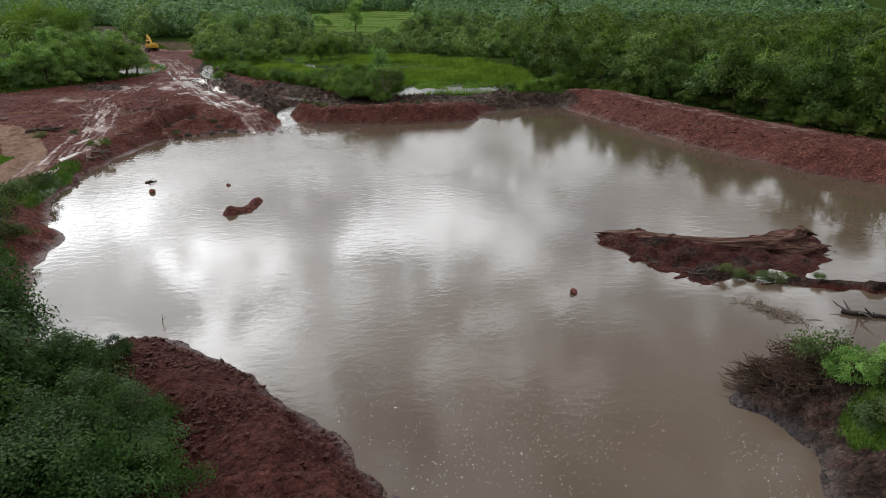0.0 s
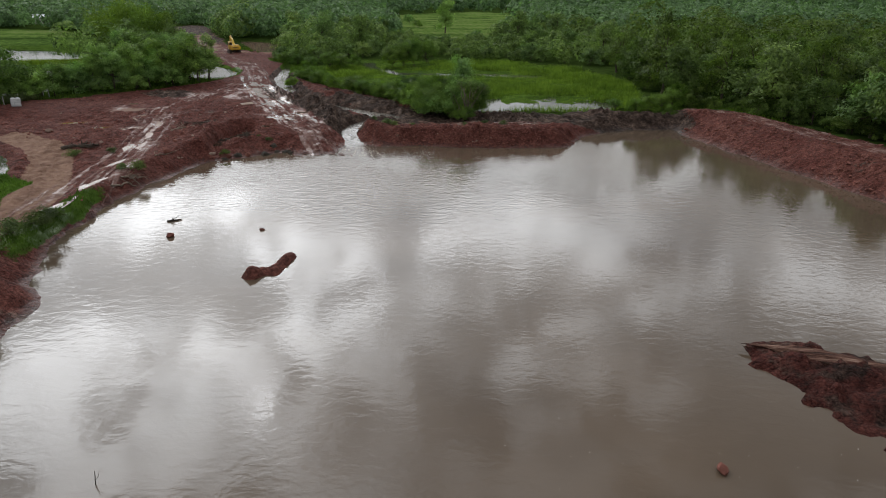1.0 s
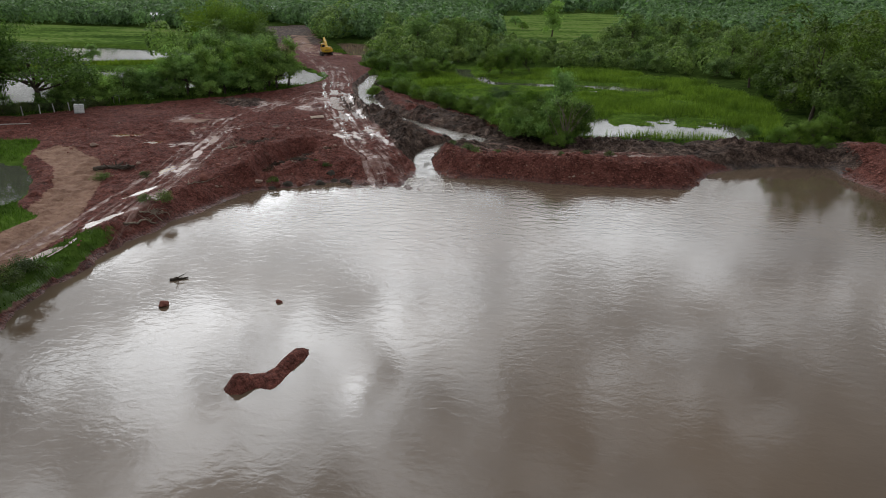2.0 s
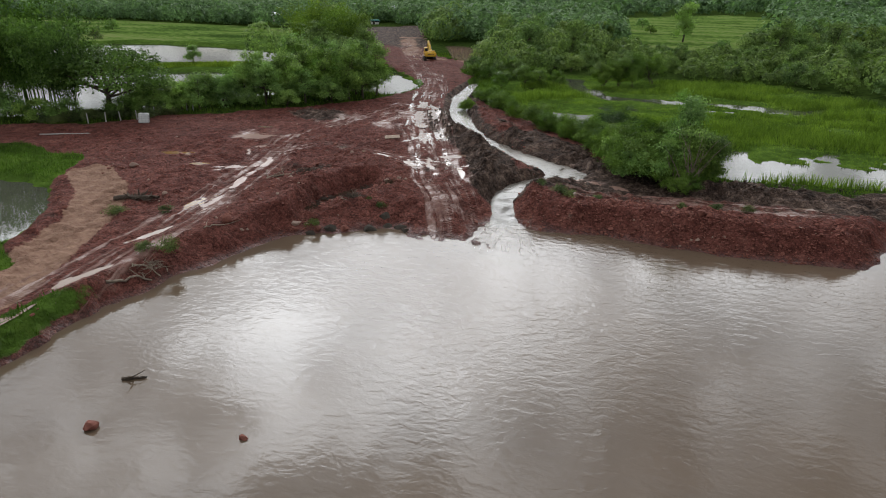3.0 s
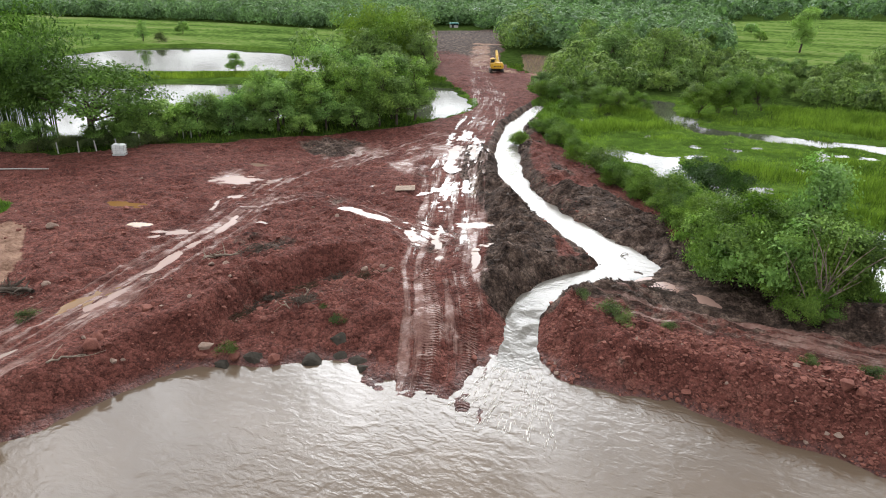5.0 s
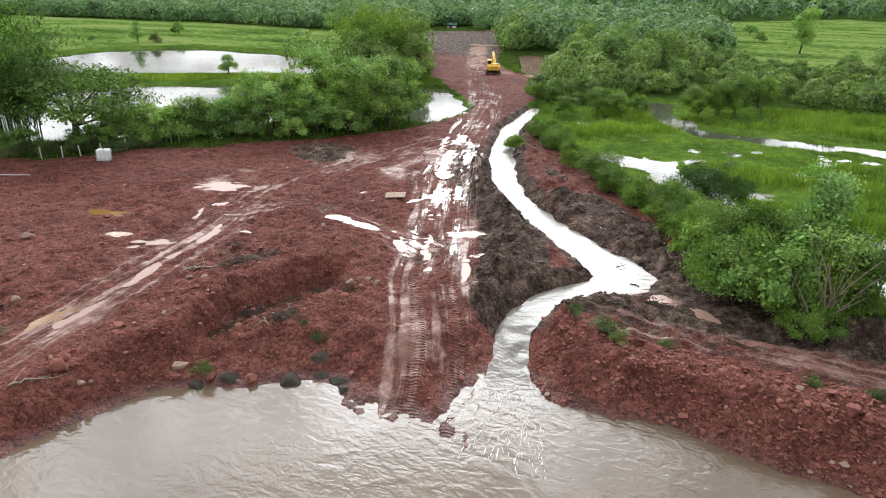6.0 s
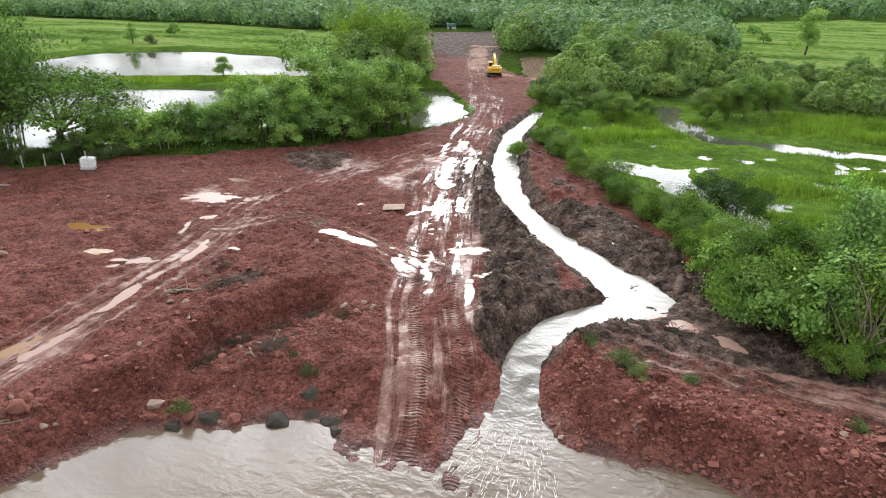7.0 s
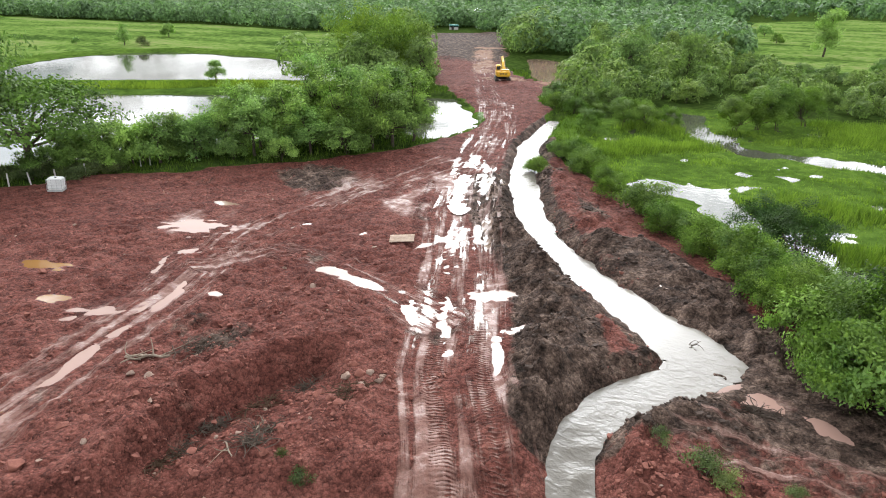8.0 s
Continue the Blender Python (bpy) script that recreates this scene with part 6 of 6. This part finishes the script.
brush(-1.4, 103.6, 1.5, 0.7, 0.6, 90, 31, "dark tangled brushwood beside the stream", BARK)
brush(-25.6, 95.0, 1.4, 0.9, 0.4, 60, 32, "grey tangled twigs on red earth", BARK)
brush(-19.2, 91.6, 0.7, 0.6, 0.5, 50, 33, "grey tangled twigs on the dug bench", BARK)
brush(-21.9, 90.6, 0.9, 0.5, 0.35, 50, 34, "grey tangled twigs below the dug face", BARK)
for x, y, k in ((-22.4, 89.6, 51), (-22.2, 92.2, 52), (-21.4, 94.6, 53), (-20.4, 96.6, 54), (-17.6, 96.2, 55), (-19.6, 92.6, 56)):
    brush(x, y, 1.0, 0.5, 0.35, 60, k, "grey tangled twigs along the foot of the dug face", ROOTS if k % 2 else BARK, None, 1.2)
brush(24.7, 30.9, 2.2, 0.7, 0.25, 150, 35, "floating mat of pale brushwood in the pond", DEADWOOD, 0.0, -1.0)
brush(19.4, 24.0, 1.9, 1.4, 0.9, 340, 36, "tangled roots and brush on a muddy headland", ROOTS, None, 0.6)
brush(20.6, 23.0, 2.2, 1.6, 0.8, 360, 41, "tangled roots and brush on a muddy headland", ROOTS, None, 0.2)
brush(-4.5, 108.8, 0.25, 0.25, 0.4, 7, 42, "dark twigs standing in the milky stream", BARK, 0.85)
brush(22.6, 25.3, 1.6, 1.0, 0.9, 260, 37, "tangled roots and brush on a muddy headland", ROOTS, None, -0.4)
brush(-25.9, 75.2, 1.2, 0.6, 0.4, 60, 38, "dead brush on the pond's edge", DEADWOOD)
brush(-35.0, 84.6, 1.6, 0.8, 0.7, 80, 39, "dead brush and roots beside the tan track", BARK)
brush(33.0, 40.9, 1.6, 0.9, 0.8, 90, 40, "dead roots on the muddy spit", BARK)
plant("thicket", 21.6, 21.6, 0.42)
plant("low", 22.4, 23.2, 1.3)
plant("low", 20.8, 19.6, 0.9)
plant("thicket", 23.4, 21.4, 0.4)
for x, y, s in ((21.5, 19.2, 0.9), (22.8, 20.6, 1.0), (24.5, 20.4, 1.1), (25.6, 22.4, 1.0), (24.4, 36.3, 0.5), (25.4, 35.8, 0.6), (26.4, 35.4, 0.6), (27.4, 35.0, 0.55), (28.4, 34.8, 0.45), (30.2, 34.0, 0.4)):
    plant("low", x, y, s)
for x, y, s in ((-2.3, 97.9, 0.75), (-1.9, 97.2, 0.6), (-4.6, 97.8, 0.4), (0.1, 98.0, 0.45), (6.8, 96.9, 0.45), (9.2, 96.9, 0.5), (-16.4, 90.9, 0.5), (-20.6, 86.8, 0.5), (-26.2, 77.4, 0.8), (-27.2, 76.0, 0.6), (-17.9, 91.6, 0.3), (11.5, 98.0, 0.5), (-31.0, 83.0, 0.5), (-34.2, 81.4, 0.7)):
    plant("low", x, y, s)


# ---- far houses ----
def house(x, y, turn, sx, sy, wall_h, roof_h, label, roof_mat=SHEET_WHITE):
    ob = thing("house", label, "house", pose(x, y, height(x, y), 0, 0, turn))
    part("wall", box(sx, sy, wall_h, (0, 0, wall_h / 2), bevel=0.02), WALL_PALE, ob)
    part("roof", extruded([(-sy * 0.62, wall_h - 0.1), (0, wall_h + roof_h), (sy * 0.62, wall_h - 0.1), (sy * 0.62, wall_h + 0.05), (0, wall_h + roof_h + 0.15), (-sy * 0.62, wall_h + 0.05)], sx * 1.1, (0, 0, 0), 0.0), roof_mat, ob, "pale sheet roof")
    part("door", box(1.0, 0.06, 2.0, (-sx * 0.2, -sy / 2 - 0.02, 1.0), bevel=0.01), STEEL_DARK, ob)
    for k in (-0.38, 0.12, 0.34):
        part("window", box(1.1, 0.06, 1.0, (sx * k, -sy / 2 - 0.02, 1.5), bevel=0.01), WINDOW, ob)


house(-174.0, 341.0, 20, 13.0, 6.0, 2.8, 1.3, "pale long shed with sheet roof beyond paddy fields")
house(-152.0, 417.0, 35, 9.0, 6.0, 4.8, 1.6, "pale house with white roof among trees")
house(-125.2, 336.0, 35, 3.4, 2.2, 1.6, 0.35, "small teal-roofed hut at the end of the bare strip", TEAL)


# ---- stones ----
def hull(seed, n=13, squash=(1.0, 0.8, 0.6)):
    g = np.random.default_rng(seed)
    v = g.normal(0, 1, (n, 3))
    v /= np.linalg.norm(v, axis=1)[:, None]
    v *= g.uniform(0.75, 1.1, (n, 1)) * np.array(squash) * 0.5
    bm = bmesh.new()
    for p in v:
        bm.verts.new(p)
    out = bmesh.ops.convex_hull(bm, input=bm.verts[:])
    loose = [q for q in bm.verts if not q.link_faces]
    bmesh.ops.delete(bm, geom=loose, context="VERTS")
    bmesh.ops.triangulate(bm, faces=bm.faces[:])
    return bm


STONES = []
for k in range(8):
    bm = hull(40 + k, 10, ((1.0, 0.8, 0.6), (1.0, 0.6, 0.5), (1.0, 0.9, 0.7), (1.0, 0.7, 0.35))[k % 4])
    for mat in (STONE_RED, STONE_PALE):
        me = bpy.data.meshes.new("stone")
        bm.to_mesh(me)
        me.materials.append(mat)
        STONES.append(me)
    bm.free()


def boulder(x, y, size, pale=0, sink=0.25, label="", z=None, mat=None):
    me = hull(int(abs(x * 91 + y * 37)) % 9999, 20, (1.0, 0.85, 0.7))
    bmesh.ops.bevel(me, geom=me.edges[:], offset=0.035, segments=1, affect="EDGES", clamp_overlap=True)
    data = bpy.data.meshes.new("boulder")
    me.to_mesh(data)
    me.free()
    data.materials.append(mat or (STONE_PALE if pale else STONE_RED))
    ob = thing("boulder", label or ("pale boulder on red earth" if pale else "red laterite boulder at the pond's edge"), "boulder", pose(x, y, (max(height(x, y), -0.25) if z is None else z) + size * (0.35 - sink), rng.uniform(-15, 15), rng.uniform(-15, 15), rng.uniform(0, 360)) @ Matrix.Scale(size, 4), data, group="loose boulders")
    return ob


for x, y, s, pale in ((-25.2, 82.5, 1.0, 0), (-25.6, 83.2, 0.7, 0), (-24.8, 83.1, 0.55, 0), (-20.0, 86.7, 0.75, 0), (-18.1, 87.5, 0.95, 0), (-21.6, 86.0, 0.7, 0), (-21.8, 86.5, 0.9, 1), (8.2, 95.0, 0.95, 0), (-42.7, 92.6, 0.9, 1), (-33.4, 85.8, 0.6, 1),
                      (-26.9, 92.3, 0.5, 1), (-25.5, 92.2, 0.6, 1), (-43.6, 91.8, 0.6, 0), (-18.0, 97.6, 0.7, 0), (-17.4, 96.8, 0.5, 1), (-18.8, 98.2, 0.6, 0), (-16.9, 97.4, 0.45, 1), (-20.4, 89.6, 0.5, 0), (-25.6, 86.2, 0.8, 0), (-26.4, 88.6, 0.6, 0)):
    boulder(x, y, s, pale)
for cx_, cy_, n_ in ((-17.6, 97.2, 22), (-19.0, 91.6, 16), (-25.3, 83.2, 8), (-44.0, 92.5, 14), (-38.5, 91.0, 10)):
    for _ in range(n_):
        boulder(cx_ + rng.normal(0, 1.1), cy_ + rng.normal(0, 1.0), float(np.clip(rng.lognormal(-1.05, 0.35), 0.2, 0.8)), int(rng.random() < 0.25), 0.3, "broken laterite stone lying on dug earth")
for x, y, s in ((-20.4, 86.2, 1.4), (-19.2, 87.2, 1.8), (-17.6, 88.2, 1.7), (-16.5, 88.9, 2.3), (-15.4, 89.4, 2.0), (-14.3, 89.7, 1.7), (-13.5, 89.3, 1.3), (-15.9, 90.4, 1.5)):
    boulder(x, y, s, 0, 0.58, "dark grey-green boulder at the pond's edge", None, STONE_GREY)
for x, y, s in ((-17.4, 61.6, 0.75), (-10.8, 63.1, 0.5), (13.9, 35.1, 0.7)):
    boulder(x, y, s, 0, 0.1, "dark red rock standing out of the pond", -0.08)


def scatter(n, box_, seed):
    g = np.random.default_rng(seed)
    x, y = g.uniform(box_[0], box_[1], n), g.uniform(box_[2], box_[3], n)
    t = covers(x, y)
    d = t["d"]
    berm = (x > -6) & (x < 21) & (y < 97.3)
    rubble = np.where(berm, 1.0, 0.30)
    rubble = np.where((x > 38) & (along(x, y, BANK_ROAD)[0] > 2.0) & (d < 5.5) & (y < 108), 1.2, rubble)
    rubble = np.where((x < 4) & (y < 36), 1.1, rubble)
    rubble = np.where((x < -16) & (x > -26) & (y > 84) & (y < 101), 0.5, rubble)
    rubble *= np.clip(0.6 + 0.9 * fbm(x / 2.5, y / 2.5, 95, 3), 0.05, 1.3)
    ok = (t["works"] < -0.4) & (d > 0.05) & (g.random(n) < rubble) & (t["track"] < 0.35) & (t["tan"] < 0.4) & (t["dark"] < 0.75) & (t["swamp"] < 0.1)
    return x[ok], y[ok], t["h"][ok], g


def rubble_mesh(name, label, x, y, z, size, g, mat):
    protos = [STONES[2 * k] for k in range(8)]
    kind = g.integers(0, 8, len(x))
    vs, fs, base = [], [], 0
    for k, me in enumerate(protos):
        co = np.zeros(len(me.vertices) * 3, dtype=np.float32)
        me.vertices.foreach_get("co", co)
        co = co.reshape(-1, 3)
        tri = np.array([p.vertices[:] for p in me.polygons])
        sel = np.where(kind == k)[0]
        a, tilt = g.uniform(0, 2 * np.pi, len(sel)), g.normal(0, 0.35, len(sel))
        q = co[None] * size[sel, None, None]
        q = np.stack([q[..., 0], q[..., 1] * np.cos(tilt)[:, None] - q[..., 2] * np.sin(tilt)[:, None], q[..., 1] * np.sin(tilt)[:, None] + q[..., 2] * np.cos(tilt)[:, None]], -1)
        px = q[..., 0] * np.cos(a)[:, None] - q[..., 1] * np.sin(a)[:, None] + x[sel, None]
        py = q[..., 0] * np.sin(a)[:, None] + q[..., 1] * np.cos(a)[:, None] + y[sel, None]
        pz = q[..., 2] + (z[sel] + size[sel] * 0.12)[:, None]
        vs.append(np.stack([px, py, pz], -1).reshape(-1, 3))
        fs.append((tri[None] + (np.arange(len(sel)) * len(co))[:, None, None]).reshape(-1, 3) + base)
        base += len(sel) * len(co)
    return thing(name, label, "stones", None, mesh_of(name, np.concatenate(vs), np.concatenate(fs), mat), kind="stuff")


for region, n, seed_, mean in (((-6, 20.5, 92, 98), 5000, 61, -1.85), ((-29, -14, 83, 104), 9000, 62, -2.1)):
    x, y, z, g = scatter(n, region, seed_)
    rubble_mesh("rubble", "dense red laterite rubble on the pond's bank", x, y, z, np.clip(g.lognormal(mean, 0.5, len(x)), 0.05, 0.4), g, STONE_RED)
x, y, z, g = scatter(90000, (-62, 22, 66, 140), 51)
ok = g.random(len(x)) < smooth(fbm(x / 3.5, y / 3.5, 95, 4, 0.6), -0.12, 0.35)
x, y, z = x[ok], y[ok], z[ok]
rubble_mesh("rubble", "loose red laterite rubble over the dug earth", x, y, z, np.clip(g.lognormal(-2.1, 0.62, len(x)), 0.05, 0.6), g, STONE_RED)
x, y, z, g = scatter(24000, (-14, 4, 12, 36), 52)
rubble_mesh("rubble", "loose dark red rubble on the bank by the pond", x, y, z, np.clip(g.lognormal(-1.95, 0.5, len(x)), 0.05, 0.45), g, STONE_DARK)
x, y, z, g = scatter(20000, (36, 66, 40, 110), 53)
rubble_mesh("rubble", "red rubble along the pond's embankment", x, y, z, np.clip(g.lognormal(-1.45, 0.45, len(x)), 0.1, 0.7), g, STONE_RED)
x, y, z, g = scatter(1500, (-52, 20, 78, 118), 54)
rubble_mesh("pale_stones", "scattered pale stones on red earth", x[:420], y[:420], z[:420], np.clip(g.lognormal(-1.9, 0.5, min(420, len(x))), 0.06, 0.4), g, STONE_PALE)

# clods of dark mud heaped beside the stream
g = np.random.default_rng(58)
cx, cy = g.uniform(-27, 22, 40000), g.uniform(97, 150, 40000)
near = np.min([along(cx, cy, line)[0] / wide_ for line, wide_ in ((DARK_SPOIL, 2.2), (RIGHT_SPOIL, 1.8), (BERM_HEAD, 1.6), (BACK_SPOIL, 2.2))], axis=0)
t = covers(cx, cy)
ok = (near < 1) & (t["dark"] > 0.5) & (t["h"] > 1.1) & (t["track"] < 0.4) & (along(cx, cy, CHANNEL_LINE)[0] > 1.3) & (g.random(len(cx)) < smooth(fbm(cx / 1.8, cy / 1.8, 96, 3), -0.3, 0.3))
rubble_mesh("mud_clods", "clods of dark wet mud heaped by the stream", cx[ok], cy[ok], t["h"][ok], np.clip(g.lognormal(-1.75, 0.5, ok.sum()), 0.08, 0.55), g, MUD)

# pale foam scraps drifting on the pond
g = np.random.default_rng(9)
fx, fy = [], []
for ax, ay, sx, sy, n in ((7.5, 22.5, 3.0, 2.2, 520), (4.0, 19.5, 3.0, 2.0, 260), (14.6, 29.2, 1.6, 1.0, 90), (-0.5, 27.0, 2.6, 2.2, 170), (16.0, 18.6, 0.6, 1.6, 110), (8.0, 26.0, 5.0, 3.0, 120), (16, 33, 5, 4, 60)):
    fx.append(g.normal(ax, sx, n))
    fy.append(g.normal(ay, sy, n))
fx, fy = np.concatenate(fx), np.concatenate(fy)
ok = heights(fx, fy) < -0.05
fx, fy = fx[ok], fy[ok]


def flakes(name, label, x, y, z, long_, wide_, turn, seed):
    """Thin flat flakes floating on water, joined into one object."""
    g = np.random.default_rng(seed)
    n = len(x)
    a = np.linspace(0, 2 * np.pi, 6, endpoint=False)
    r = g.uniform(0.7, 1.2, (n, 6))
    u, v = np.cos(a) * r * long_[:, None] / 2, np.sin(a) * r * wide_[:, None] / 2
    c, s = np.cos(turn)[:, None], np.sin(turn)[:, None]
    co = np.stack([x[:, None] + u * c - v * s, y[:, None] + u * s + v * c, np.repeat((z + 0.012)[:, None], 6, 1)], -1)
    return thing(name, label, "foam", None, mesh_of(name, co.reshape(-1, 3), np.arange(n * 6).reshape(-1, 6), FOAM), kind="stuff")


n = len(fx)
flakes("foam_scraps", "pale foam scraps drifting on brown water", fx, fy, np.zeros(n), np.clip(g.lognormal(-3.15, 0.4, n), 0.02, 0.12), np.clip(g.lognormal(-3.4, 0.35, n), 0.02, 0.09), g.uniform(0, 6, n), 3)

# white water where the stream falls into the pond
g = np.random.default_rng(10)
count = 420
lane = g.integers(0, 16, count)
down = g.uniform(0, 1, count) ** 0.75
ox = (lane - 7.0) * 0.15 * (0.5 + 1.9 * down) + 0.14 * np.sin(down * 12 + lane * 2.1) + g.normal(0, 0.05, count)
fx, fy = -7.3 + 1.7 * down + ox, 96.8 - 9.2 * down + 0.25 * g.normal(0, 1, count)
r, run, _ = along(fx, fy, CHANNEL_LINE)
fz = np.maximum(channel_level(run), 0.0) + 0.02
ok = (heights(fx, fy) < fz) & (fy < 92.8)
fx, fy, fz, lane = fx[ok], fy[ok], fz[ok], lane[ok]
count = len(fx)
swirl = np.arctan2(-9.2, 1.7 + (lane - 7.0) * 0.3) + g.normal(0, 0.14, count)
flakes("foam", "white foam streaks below the small cascade", fx, fy, fz, np.clip(g.lognormal(-1.05, 0.5, count), 0.15, 0.9), np.clip(g.lognormal(-3.5, 0.4, count), 0.015, 0.07), swirl, 4)

# ---- stones of the berm that can be told apart, parts of the ground ----
x, y, z, g = scatter(2600, (-5.5, 12, 92, 98), 55)
for k in range(min(230, len(x))):
    ob = new("stone", STONES[2 * int(g.integers(0, 8)) + (1 if g.random() < 0.07 else 0)])
    ob.parent = ground
    s = float(np.clip(g.lognormal(-1.35, 0.4), 0.15, 0.6))
    ob.matrix_basis = pose(x[k], y[k], z[k] + 0.1 * s, g.normal(0, 20), g.normal(0, 20), g.uniform(0, 360)) @ Matrix.Scale(s, 4)
x, y, z, g = scatter(700, (-28, -15, 84, 104), 56)
for k in range(min(70, len(x))):
    ob = new("stone", STONES[2 * int(g.integers(0, 8)) + (1 if g.random() < 0.15 else 0)])
    ob.parent = ground
    s = float(np.clip(g.lognormal(-1.2, 0.4), 0.15, 0.6))
    ob.matrix_basis = pose(x[k], y[k], z[k] + 0.1 * s, g.normal(0, 20), g.normal(0, 20), g.uniform(0, 360)) @ Matrix.Scale(s, 4)
